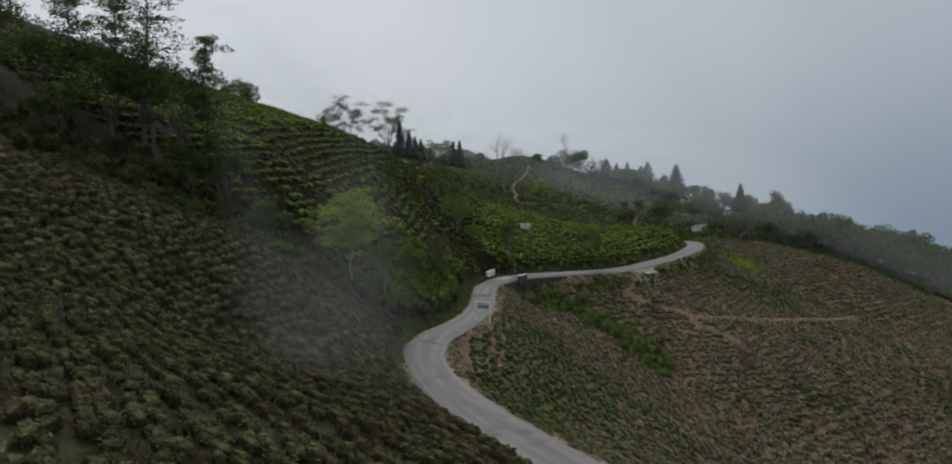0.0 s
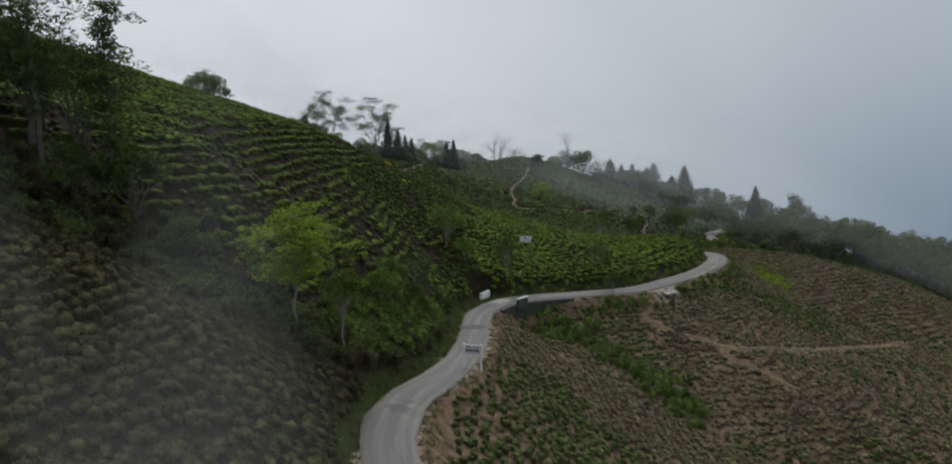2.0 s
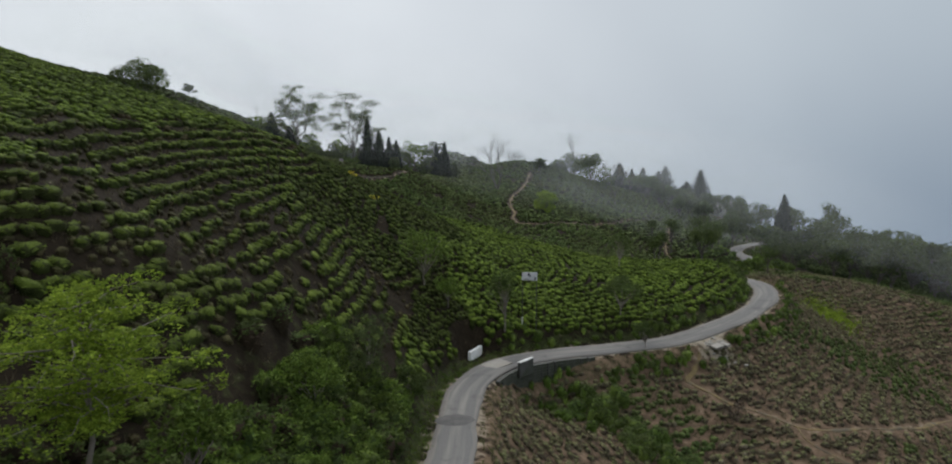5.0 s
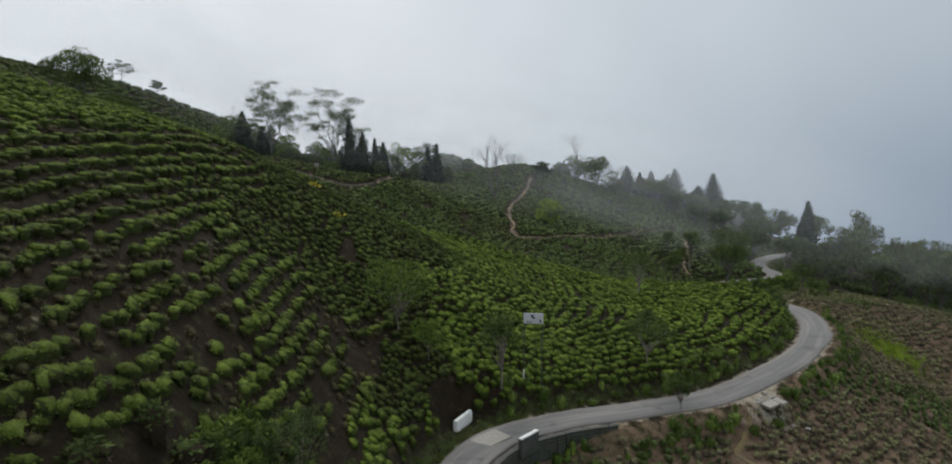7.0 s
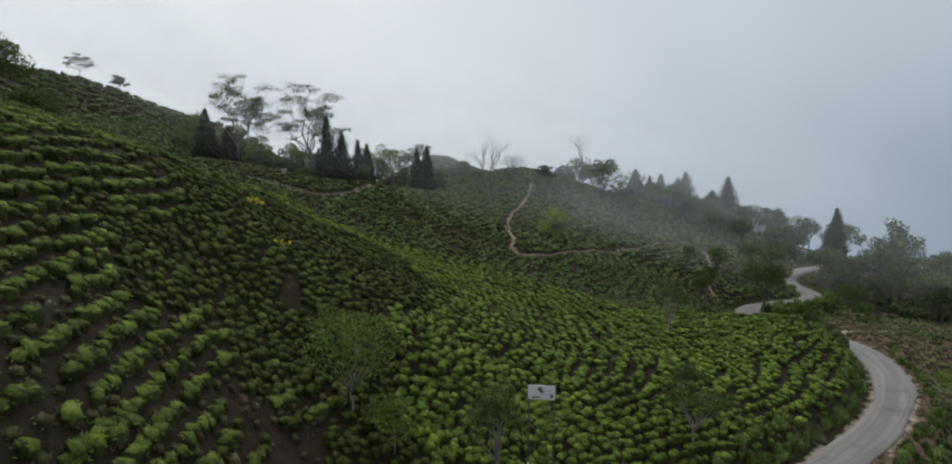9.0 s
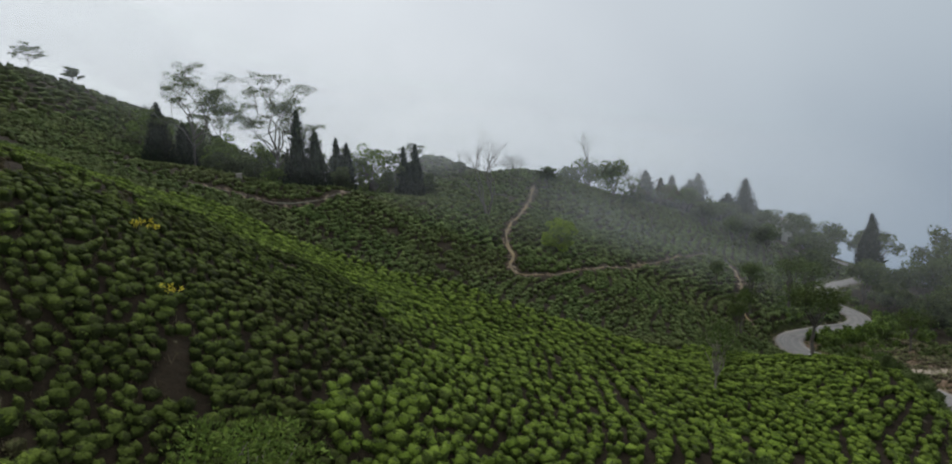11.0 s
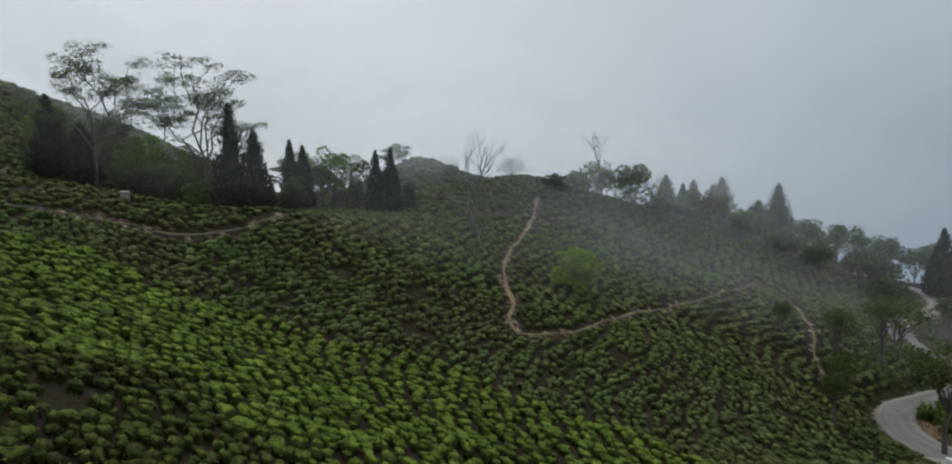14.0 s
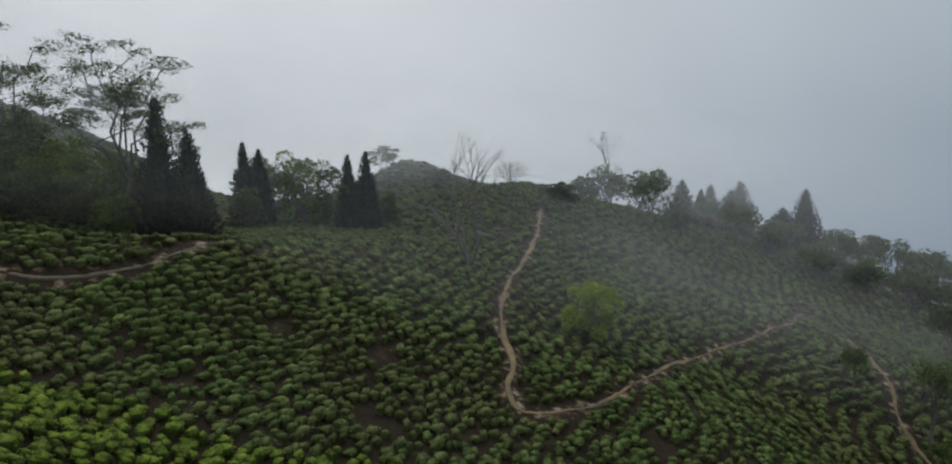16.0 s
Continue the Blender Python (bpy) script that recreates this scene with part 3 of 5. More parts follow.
def bush_shape(rng, leaves, leaf, flat, young, sides=7):
    """A bush one metre wide and one high: a lumpy core of old leaf (layer 1), darkened partly for inner shade, under a
    skin of small leaves, young on top (layer 0).
    """
    table = np.array([0.30, 0.45, 0.40])
    domed = np.array([0.28, 0.38, 0.22])
    blend = np.clip((flat - 0.42) / 0.4, 0, 1)
    radius, level = table * (1 - blend) + domed * blend, np.array([-0.3, 0.45, 0.8])
    lobes = rng.uniform(0, 2 * np.pi, 4)
    rings = []
    for k, (r, z) in enumerate(zip(radius, level)):
        a = np.linspace(0, 2 * np.pi, sides, endpoint=False) + rng.normal(0, 0.2, sides) + k * 0.4
        grow = 0.8 + 0.36 * np.max(np.clip(np.cos(a[:, None] - lobes[None]), 0, 1) ** 4, axis=1) + rng.normal(0, 0.1, sides)
        rings.append(np.stack([np.cos(a) * r * grow, np.sin(a) * r * grow, z + rng.normal(0, 0.07, sides) * (z > 0)], 1))
    heart = np.concatenate(rings + [[[0, 0, 0.9]]])
    k = np.arange(sides)
    n = (k + 1) % sides
    f = []
    for b in range(0, 2 * sides, sides):
        f += [np.stack([k + b, n + b, n + b + sides], 1), np.stack([k + b, n + b + sides, k + b + sides], 1)]
    f = np.concatenate(f + [np.stack([k + 2 * sides, n + 2 * sides, np.full(sides, 3 * sides)], 1)])
    corners = heart[f]
    normal = np.cross(corners[:, 1] - corners[:, 0], corners[:, 2] - corners[:, 0])
    area = np.linalg.norm(normal, axis=1) * np.clip(corners[:, :, 2].mean(1) + 0.1, 0, 1) ** 1.5
    on = rng.choice(len(f), leaves, p=area / area.sum())
    u = rng.dirichlet((1, 1, 1), leaves)
    out = unit(normal[on])
    p = (corners[on] * u[:, :, None]).sum(1) + out * rng.uniform(0.0, 0.06 + 0.12 * blend, leaves)[:, None]
    way = unit(out * (0.22 + 0.5 * blend) + rng.normal(0, 0.6, (leaves, 3)) * (1, 1, 0.7))
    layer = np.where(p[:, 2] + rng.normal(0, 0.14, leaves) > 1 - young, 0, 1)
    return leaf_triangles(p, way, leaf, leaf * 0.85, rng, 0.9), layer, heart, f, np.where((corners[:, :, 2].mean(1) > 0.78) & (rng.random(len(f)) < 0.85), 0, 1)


def scatter(points, angles, sizes, shapes, rng, tilt=None):
    """One heap of bushes: shapes laid at the points, turned and scaled."""
    h = Heap(3)
    kind = rng.integers(0, len(shapes), len(points))
    c, s = np.cos(angles), np.sin(angles)
    for k, (tri, layer, heart, f, shell) in enumerate(shapes):
        at = np.nonzero(kind == k)[0]
        if not len(at):
            continue
        both = np.concatenate([tri.reshape(-1, 3), heart])
        faces = np.concatenate([np.arange(len(tri) * 3).reshape(-1, 3), f + len(tri) * 3])
        slot = np.concatenate([layer, shell])
        q = both[None] * sizes[at][:, None, :]
        x, y = q[..., 0] * c[at][:, None] - q[..., 1] * s[at][:, None], q[..., 0] * s[at][:, None] + q[..., 1] * c[at][:, None]
        z = q[..., 2]
        if tilt is not None:
            z = z + x * tilt[at, 0][:, None] + y * tilt[at, 1][:, None]
        v = np.stack([x, y, z], 2) + points[at][:, None, :]
        off = (np.arange(len(at)) * len(both))[:, None, None]
        h.add(v.reshape(-1, 3), (faces[None] + off).reshape(-1, 3), np.tile(slot, len(at)))
    return h


def slope_of(x, y):
    e = 1.2
    return (land(x + e, y) - land(x - e, y)) / (2 * e), (land(x, y + e) - land(x, y - e)) / (2 * e)


def thin(x, y, gap, rng):
    """Keeps points no nearer than gap to one another."""
    order, taken, keep = rng.permutation(len(x)), {}, []
    for i in order:
        cx, cy = int(x[i] // gap), int(y[i] // gap)
        if all((x[i] - x[j]) ** 2 + (y[i] - y[j]) ** 2 >= gap * gap for a in (-1, 0, 1) for b in (-1, 0, 1) for j in taken.get((cx + a, cy + b), ())):
            taken.setdefault((cx, cy), []).append(i)
            keep.append(i)
    return np.array(keep, int)


def field(x0, y0, x1, y1, step, rise, gap, pull, rng):
    """Places for bushes, drawn towards rows that follow the contours, rise metres of height apart."""
    gx, gy = np.meshgrid(np.arange(x0, x1, step), np.arange(y0, y1, step))
    x, y = gx.ravel() + rng.uniform(-0.5, 0.5, gx.size) * step, gy.ravel() + rng.uniform(-0.5, 0.5, gx.size) * step
    for _ in range(2):
        h, (sx, sy) = land(x, y), slope_of(x, y)
        wave = 0.35 * np.sin(x * 0.21 + 1.3) + 0.3 * np.sin(y * 0.17)
        miss = (np.round(h / rise + wave) - wave) * rise - h
        g2 = np.maximum(sx * sx + sy * sy, 0.02)
        k = np.clip(miss / g2, -3, 3) * pull
        x, y = x + sx * k, y + sy * k
    x, y = x + rng.normal(0, 0.08, len(x)), y + rng.normal(0, 0.08, len(x))
    keep = thin(x, y, gap, rng)
    return x[keep], y[keep]


def clump_noise(x, y, scale, seed):
    return np.array([noise.noise((a * scale, b * scale, seed)) for a, b in zip(x, y)])


GULLY_LINE = glide(GULLY + [(-4.2, 84, 2.4)], 0.6)


def tea_field(name, label, kind, box, step, rise, gap, width, height, leaves, leaf, flat, young, choose, pull, rng):
    x, y = field(*box, step, rise, gap, pull, rng)
    d, side = road_side(x, y)
    ok = (path_distance(x, y) > 0.72) & (d > 2.7)
    ok &= choose(x, y, d, side)
    x, y, d = x[ok], y[ok], d[ok]
    sx, sy = slope_of(x, y)
    z = sheet_height(x, y)
    angle = np.arctan2(sx, -sy) + rng.normal(0, 0.25, len(x))
    w = width * rng.uniform(0.75, 1.3, len(x))
    size = np.stack([w * rng.uniform(1.1, 1.7, len(x)) * (1.35 if rise > 0.8 else 1), w, height * rng.uniform(0.75, 1.3, len(x))], 1)
    tilt = np.stack([sx, sy], 1) * 0.75
    shapes = [bush_shape(rng, leaves, leaf, flat, young, 6 if leaves > 36 else 5 if leaves > 20 else 4) for _ in range(9)]
    h = scatter(np.stack([x, y, z - 0.02], 1), angle, size, shapes, rng, tilt)
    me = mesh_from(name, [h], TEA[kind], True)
    return tagged(new(name, me), label, "tea bushes", kind="stuff")


def tea_edge(x):
    """Where the plucked tea of the spur ends and the duller tea of the next hill begins."""
    return 158 - 9 * smooth(0, 25, x) - 11 * smooth(17, 28, -x) + 0.8 * np.sin(x * 0.5)


def on_green(x, y, d, side):
    gully = near_line(x, y, GULLY_LINE)[0]
    edge = tea_edge(x)
    ok = (side < 0) & (y < edge) & (y > 66 + np.clip(-x - 20, 0, 30) * 0.2) & (gully > 5.5 + 1.5 * np.sin(x)) & (d > 3.4)
    wild = (x > -9.5) & (y < 81) & (d < 8)
    return ok & ~wild & (x > -80) & (np.hypot(x - 2.4, y - 104.4) > 2.6)


def gaps(x, y, share, scale, seed, rng):
    return (clump_noise(x, y, scale, seed) > share) | (rng.random(len(x)) < 0.25)


def terraced(x, y):
    """The steep face towards the gully, planted in wide rows."""
    return (x < -4 + 0.05 * (y - 100) - 2 * smooth(108, 116, y)) & (y < 126 - 0.55 * (x + 10) - 3 * np.sin(x * 0.4))


def dark_olive_tea(x, y):
    """The part of the spur planted with darker bushes."""
    return (x < -0.2 + 1.6 * np.sin(y * 0.31) + 0.9 * np.sin(y * 0.83 + 1)) & (y < 139 + 2 * np.sin(x * 0.7)) & (y > 99) & (x > -17 + 2 * np.sin(y * 0.5))


def steep(x, y):
    sx, sy = slope_of(x, y)
    return (np.hypot(sx, sy) > 0.47 + 0.04 * np.sin(x * 0.9) * np.sin(y * 0.7)) & ~(dark_olive_tea(x, y) & (y > 108 + 2 * np.sin(x)))


rng = np.random.default_rng(21)
tea_field("terraced_tea_bushes", "olive-green plucked tea bushes in terraced contour rows", "worn", (-60, 66, -1, 160), 0.42, 0.95, 0.42, 0.62, 0.52,
          40, 0.16, 0.42, 0.34, lambda x, y, d, s: on_green(x, y, d, s) & terraced(x, y) & steep(x, y) & gaps(x, y, -0.02 - 0.55 * smooth(98, 110, y - x - 8), 0.3, 2.0, rng), 0.9, rng)
tea_field("crest_tea_bushes", "olive-green tea bushes in loose rows along the spur's crest", "dark_olive", (-20, 96, 6, 145), 0.38, 0.5, 0.37, 0.56, 0.42,
          32, 0.17, 0.45, 0.32, lambda x, y, d, s: on_green(x, y, d, s) & dark_olive_tea(x, y) & ~(terraced(x, y) & steep(x, y)) & gaps(x, y, -0.5, 0.3, 2.0, rng), 0.15, rng)
tea_field("row_gap_tea_bushes", "low straggling dark tea bushes and weeds between the terraced rows", "dull", (-60, 66, -1, 160), 0.6, 0.5, 0.52, 0.55, 0.3,
          22, 0.18, 0.6, 0.4, lambda x, y, d, s: on_green(x, y, d, s) & terraced(x, y) & steep(x, y) & gaps(x, y, 0.0, 0.45, 9.0, rng), 0.0, rng)
tea_field("dense_tea_bushes", "dense bright green tea bushes on the spur above the lane", "flush", (-56, 66, 50, 162), 0.43, 0.3, 0.42, 0.68, 0.46,
          34, 0.16, 0.45, 0.34, lambda x, y, d, s: on_green(x, y, d, s) & ~(terraced(x, y) & steep(x, y)) & ~dark_olive_tea(x, y) & gaps(x, y, -0.8 + 0.72 * smooth(-2, 7, -x) * (1 - smooth(11, 15, -x)) * (1 - smooth(126, 134, y)), 0.3, 6.0, rng), 0.3, rng)
tea_field("dark_tea_bushes", "dark dormant tea bushes on the near hillside", "dull", (-44, 12, 4, 66), 0.45, 0.45, 0.44, 0.62, 0.44,
          40, 0.18, 0.6, 0.45, lambda x, y, d, s: (s < 0) & (d > 2.9) & (near_line(x, y, GULLY_LINE)[0] > 3.5) & (y < 63 + np.clip(-x - 12, 0, 30) * 0.02) & gaps(x, y, -0.62, 0.3, 5.0, rng), 0.3, rng)
tea_field("hill_tea_bushes", "dull green tea bushes covering the hill of the footpath", "path", (-48, 146, 62, 174), 0.45, 0.4, 0.44, 0.66, 0.42,
          28, 0.16, 0.55, 0.45, lambda x, y, d, s: (y > tea_edge(x)) & (y < 172) & (s < 0) & gaps(x, y, -0.5, 0.3, 8.0, rng), 0.2, rng)
tea_field("middle_hill_tea_bushes", "dull green tea bushes beside the footpath's zigzag", "path", (-62, 171, 62, 200), 0.53, 0.4, 0.51, 0.8, 0.44,
          22, 0.2, 0.55, 0.45, lambda x, y, d, s: (y > 172) & (s < 0) & gaps(x, y, -0.55, 0.3, 8.0, rng), 0.3, rng)
tea_field("upper_hill_tea_bushes", "dull green tea bushes on the misty upper hill", "path", (-62, 199, 100, 264), 0.9, 0.5, 0.86, 1.1, 0.56,
          16, 0.26, 0.55, 0.5, lambda x, y, d, s: (s < 0) & gaps(x, y, -0.5, 0.3, 8.0, rng), 0.35, rng)
tea_field("far_ridge_tea_bushes", "tea bushes on the misty far ridges", "path", (-110, 150, 40, 330), 1.9, 0.9, 1.7, 1.8, 0.8,
          8, 0.3, 0.6, 0.5, lambda x, y, d, s: (((x < -60) & (y > 150)) | (y > 262)) & (s < 0) & gaps(x, y, -0.5, 0.2, 3.0, rng), 0.3, rng)


def greener(x, y, d):
    """Where the valley slope's bushes are in leaf."""
    return clump_noise(x, y, 0.07, 14.0) + 0.5 * clump_noise(x, y, 0.3, 3.0) + 0.12 * smooth(45, 80, x) + 0.75 * (1 - smooth(6, 17, d)) * (y < 78) > 0.26


def bare_crest(x, y):
    return np.hypot((x - 52.5) / 1.5, y - 153) < 3.2


tea_field("dry_tea_bushes", "sparse brownish pruned tea bushes on the valley slope", "dry", (0, 28, 96, 172), 0.5, 0.36, 0.48, 0.62, 0.36,
          15, 0.25, 0.65, 0.45, lambda x, y, d, s: (s > 0) & (d > 2.9) & (np.hypot(x - 54.5, y - 135.5) > 2.6) & ~bare_crest(x, y) & ~greener(x, y, d) & gaps(x, y, -0.36, 0.3, 11.0, rng), 0.3, rng)
tea_field("leafy_slope_bushes", "low green tea bushes in patches on the valley slope", "path", (0, 28, 96, 172), 0.54, 0.36, 0.52, 0.66, 0.42,
          16, 0.22, 0.6, 0.55, lambda x, y, d, s: (s > 0) & (d > 2.9) & (np.hypot(x - 54.5, y - 135.5) > 2.6) & ~bare_crest(x, y) & greener(x, y, d), 0.3, rng)


# ---- wild growth, grass ----
def wild_growth(name, label, places, widths, heights, mats, leaves, leaf, rng, flat=0.8):
    x, y = places
    z = sheet_height(x, y)
    size = np.stack([widths, widths * rng.uniform(0.8, 1.2, len(x)), heights], 1)
    shapes = [bush_shape(rng, leaves, leaf, flat, 0.5) for _ in range(6)]
    h = scatter(np.stack([x, y, z - 0.1], 1), rng.uniform(0, 6.3, len(x)), size, shapes, rng)
    return tagged(new(name, mesh_from(name, [h], mats, True)), label, "undergrowth", kind="stuff")


def around(line, count, reach, rng):
    k = rng.integers(0, len(line), count)
    return line[k, 0] + rng.normal(0, reach, count), line[k, 1] + rng.normal(0, reach, count)


gx, gy = around(GULLY_LINE, 420, 3.2, rng)
wx, wy = rng.uniform(-11, 4, 620), rng.uniform(66, 88, 620)
wd, ws = road_side(wx, wy)
keep = (ws < 0) & (wd > 3.6) & (wd < 10)
wx, wy = wx[keep], wy[keep]
wild_growth("lane_shrubs", "fresh green shrubs between the gully and the lane", (wx, wy), rng.uniform(1.0, 2.2, len(wx)), rng.uniform(0.7, 1.9, len(wx)), (L_WILD, L_BROAD), 200, 0.13, rng)
gd, gs = road_side(gx, gy)
keep = (gd > 3.8) & (gs < 0)
gx, gy = gx[keep], gy[keep]
# dark leaf carries the shade under the trees; the brown is dead scrub
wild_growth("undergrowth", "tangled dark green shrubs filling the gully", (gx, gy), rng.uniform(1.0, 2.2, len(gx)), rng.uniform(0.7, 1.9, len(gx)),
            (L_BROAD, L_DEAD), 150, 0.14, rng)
sx, sy = around(glide([(-34, 58), (-24, 57.5), (-15, 58.5), (-8.5, 60.5)], 0.5), 330, 1.6, rng)
sd, ss = road_side(sx, sy)
sx, sy = sx[(sd > 3.2) & (ss < 0)], sy[(sd > 3.2) & (ss < 0)]
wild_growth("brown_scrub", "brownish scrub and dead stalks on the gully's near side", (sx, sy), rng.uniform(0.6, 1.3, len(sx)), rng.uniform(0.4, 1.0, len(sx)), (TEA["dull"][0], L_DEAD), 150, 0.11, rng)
nx, ny = around(glide([(41.2, 137), (41.8, 140), (42.2, 143), (42.2, 146)], 0.4), 40, 0.6, rng)
wild_growth("bend_shrubs", "dark shrubs on the cut bank inside the bend", (nx, ny), rng.uniform(0.9, 1.6, len(nx)), rng.uniform(0.8, 1.6, len(nx)), (L_BROAD, L_BROAD), 130, 0.13, rng)
ex, ey = around(glide([(48.5, 168.4), (53, 170.6), (58.5, 173.6), (62.5, 178)], 0.4), 90, 0.6, rng)
wild_growth("roadside_hedge", "ragged green hedge below the lane beyond the hairpin", (ex, ey), rng.uniform(0.9, 1.7, len(ex)), rng.uniform(1.0, 1.9, len(ex)), (L_WILD, L_BROAD), 110, 0.16, rng)
hx, hy = rng.uniform(46, 72, 420), rng.uniform(160, 214, 420)
hd, hs = road_side(hx, hy)
keep = (hd > 3.2) & (hd < 9) & (np.hypot(hx - 52.5, hy - 153) > 9)
hx, hy = hx[keep], hy[keep]
wild_growth("hairpin_scrub", "rough green scrub round the hairpin bend", (hx, hy), rng.uniform(0.9, 2.0, len(hx)), rng.uniform(0.5, 1.4, len(hx)), (L_BROAD, L_WILD), 100, 0.14, rng)
bank = ROAD_LINE[(ROAD_LINE[:, 1] > 103) & (ROAD_LINE[:, 1] < 140)]
bx, by = around(bank, 800, 2.6, rng)
bd, bs = road_side(bx, by)
keep = (bd > 2.4) & (bd < 4.4) & (np.hypot(bx - 2.4, by - 104.4) > 2.6) & (np.hypot(bx - 28, by - 112) > 2.2)
wild_growth("bank_shrubs", "low dusty shrubs along the lane's banks", (bx[keep], by[keep]), rng.uniform(0.5, 1.3, keep.sum()), rng.uniform(0.35, 1.0, keep.sum()),
            (L_BROAD, L_WILD), 90, 0.14, rng)
lower = np.array([(11.5, 101.5), (14, 99), (17, 95.5), (20, 91.5), (22, 88.5), (25, 84.5)])
lx, ly = around(glide(lower, 0.5), 150, 1.3, rng)
wild_growth("green_thicket", "green thicket running down the slope below the culvert", (lx, ly), rng.uniform(0.9, 2.0, len(lx)), rng.uniform(0.7, 1.6, len(lx)),
            (L_BROAD, L_WILD), 150, 0.11, rng)


wx, wy = rng.uniform(72, 170, 900), rng.uniform(165, 262, 900)
wd, ws = road_side(wx, wy)
keep = (wd > 4) & ((wx > 96) | (wy < 200)) & (wy < 180 + (wx - 60) * 0.9) & (wx > 62 + 0.5 * (190 - wy))
wx, wy = wx[keep], wy[keep]
wild_growth("wood_undergrowth", "dark scrub under the trees below the road", (wx, wy), rng.uniform(2.0, 4.0, len(wx)), rng.uniform(0.8, 2.0, len(wx)),
            (L_BROAD, L_BROAD), 80, 0.2, rng)


def grass_tufts(name, label, x, y, tall, material, rng, blades=7):
    z = sheet_height(x, y)
    n = len(x) * blades
    p = np.repeat(np.stack([x, y, z - 0.03], 1), blades, 0) + rng.normal(0, 0.1, (n, 3)) * (1, 1, 0)
    way = unit(rng.normal(0, 0.45, (n, 3)) + (0, 0, 1))
    way[:, 2] = np.abs(way[:, 2])
    t = leaf_triangles(p, way, tall, tall * 0.16, rng)
    h = Heap(3)
    h.add(t.reshape(-1, 3), np.arange(n * 3).reshape(-1, 3))
    return tagged(new(name, mesh_from(name, [h], [material])), label, "grass", kind="stuff")


vx, vy = around(ROAD_LINE, 9000, 1.9, rng)
vd, vs = road_side(vx, vy)
keep = (vd > 1.85) & (vd < 4.2) & (vy > 15)
grass_tufts("verge_grass", "green and straw-coloured grass along the road verges", vx[keep], vy[keep], 0.34, L_GRASS, rng)
fx, fy = around(ROAD_LINE[(ROAD_LINE[:, 1] > 60) & (ROAD_LINE[:, 1] < 106)], 5200, 1.7, rng)
fd, fs = road_side(fx, fy)
keep = (fs < 0) & (fd > 1.75) & (fd < 3.3)
grass_tufts("fresh_grass", "fresh light-green grass on the hill-side verge", fx[keep], fy[keep], 0.3, L_WILD, rng, 6)
dx, dy = rng.uniform(2, 90, 34000), rng.uniform(30, 165, 34000)
dd, ds = road_side(dx, dy)
keep = (ds > 0) & (dd > 2.6) & (path_distance(dx, dy) > 0.6)
grass_tufts("dry_grass", "dry straw-coloured grass among the pruned bushes", dx[keep], dy[keep], 0.4, L_STRAW, rng, 5)
tx, ty = rng.uniform(-46, 5, 20000), rng.uniform(15, 140, 20000)
td, ts = road_side(tx, ty)
keep = (ts < 0) & (td > 2.6) & (rng.random(len(tx)) < np.where(ty > 66, 0.4, 1))
grass_tufts("hill_grass", "thin brown grass between the tea rows", tx[keep], ty[keep], 0.4, L_DRYGRASS, rng, 5)
yx, yy = 54.5 + rng.normal(0, 1.8, 600), 135.5 + rng.normal(0, 2.6, 600)
grass_tufts("yellow_grass_patch", "patch of yellow-green grass on the brown slope", yx, yy, 0.5, L_LIME, rng, 6)


# ---- trees ----
def tube(h, points, radii, sides=6):
    """A tapering round limb along the points."""
    p, n = np.asarray(points, float), len(points)
    t = unit(np.gradient(p, axis=0))
    a = unit(np.cross(t, np.array([0.31, 0.95, 0.05])))
    b = np.cross(t, a)
    ang = np.linspace(0, 2 * np.pi, sides, endpoint=False)
    v = p[:, None] + (a[:, None] * np.cos(ang)[None, :, None] + b[:, None] * np.sin(ang)[None, :, None]) * np.asarray(radii, float)[:, None, None]
    i, j = np.meshgrid(np.arange(n - 1), np.arange(sides), indexing="ij")
    k, q = (i * sides + j).ravel(), (i * sides + (j + 1) % sides).ravel()
    h.add(v.reshape(-1, 3), np.stack([k, q, q + sides, k + sides], 1))


def limb(h, start, end, r0, r1, rng, bend=0.12, steps=5, sides=5):
    start, end = np.asarray(start, float), np.asarray(end, float)
    u = np.linspace(0, 1, steps)[:, None]
    span = np.linalg.norm(end - start)
    p = start + (end - start) * u + np.concatenate([[np.zeros(3)], rng.normal(0, bend * span * 0.35, (steps - 2, 3)), [np.zeros(3)]])
    p[:, 2] += np.sin(u[:, 0] * np.pi) * span * bend * 0.5
    tube(h, p, np.linspace(r0, r1, steps), sides)
    return p


def spray(centre, radii, count, length, rng, flat=False, rise=0.25):
    """Leaves on and in an uneven clump."""
    d = unit(rng.normal(0, 1, (count, 3)))
    r = rng.uniform(0.45, 1.0, count) ** 0.5
    p = np.asarray(centre) + d * r[:, None] * np.asarray(radii)
    way = unit(d * ((1, 1, 0.25) if flat else (1, 1, 0.7)) + rng.normal(0, 0.5, (count, 3)) + (0, 0, rise))
    if flat:
        way[:, 2] *= 0.4
        way = unit(way)
    return leaf_triangles(p, way, length, length * 0.6, rng, 1.4 if flat else 0.8)


def grown(name, x, y, wood, leaves, bark, leaf, label, group="", extra=0.0):
    z = float(sheet_height([x], [y])[0])
    top = thing(name, x, y, z - 0.05 + extra, label, "tree", group)
    ob = new("trunk", mesh_from("trunk", [wood], [bark], True))
    ob.parent = top
    if leaves is not None and len(leaves):
        h = Heap(3)
        t = np.concatenate(leaves)
        h.add(t.reshape(-1, 3), np.arange(len(t) * 3).reshape(-1, 3))
        ob = new("crown", mesh_from("crown", [h], [leaf]))
        ob.parent = top
    return top


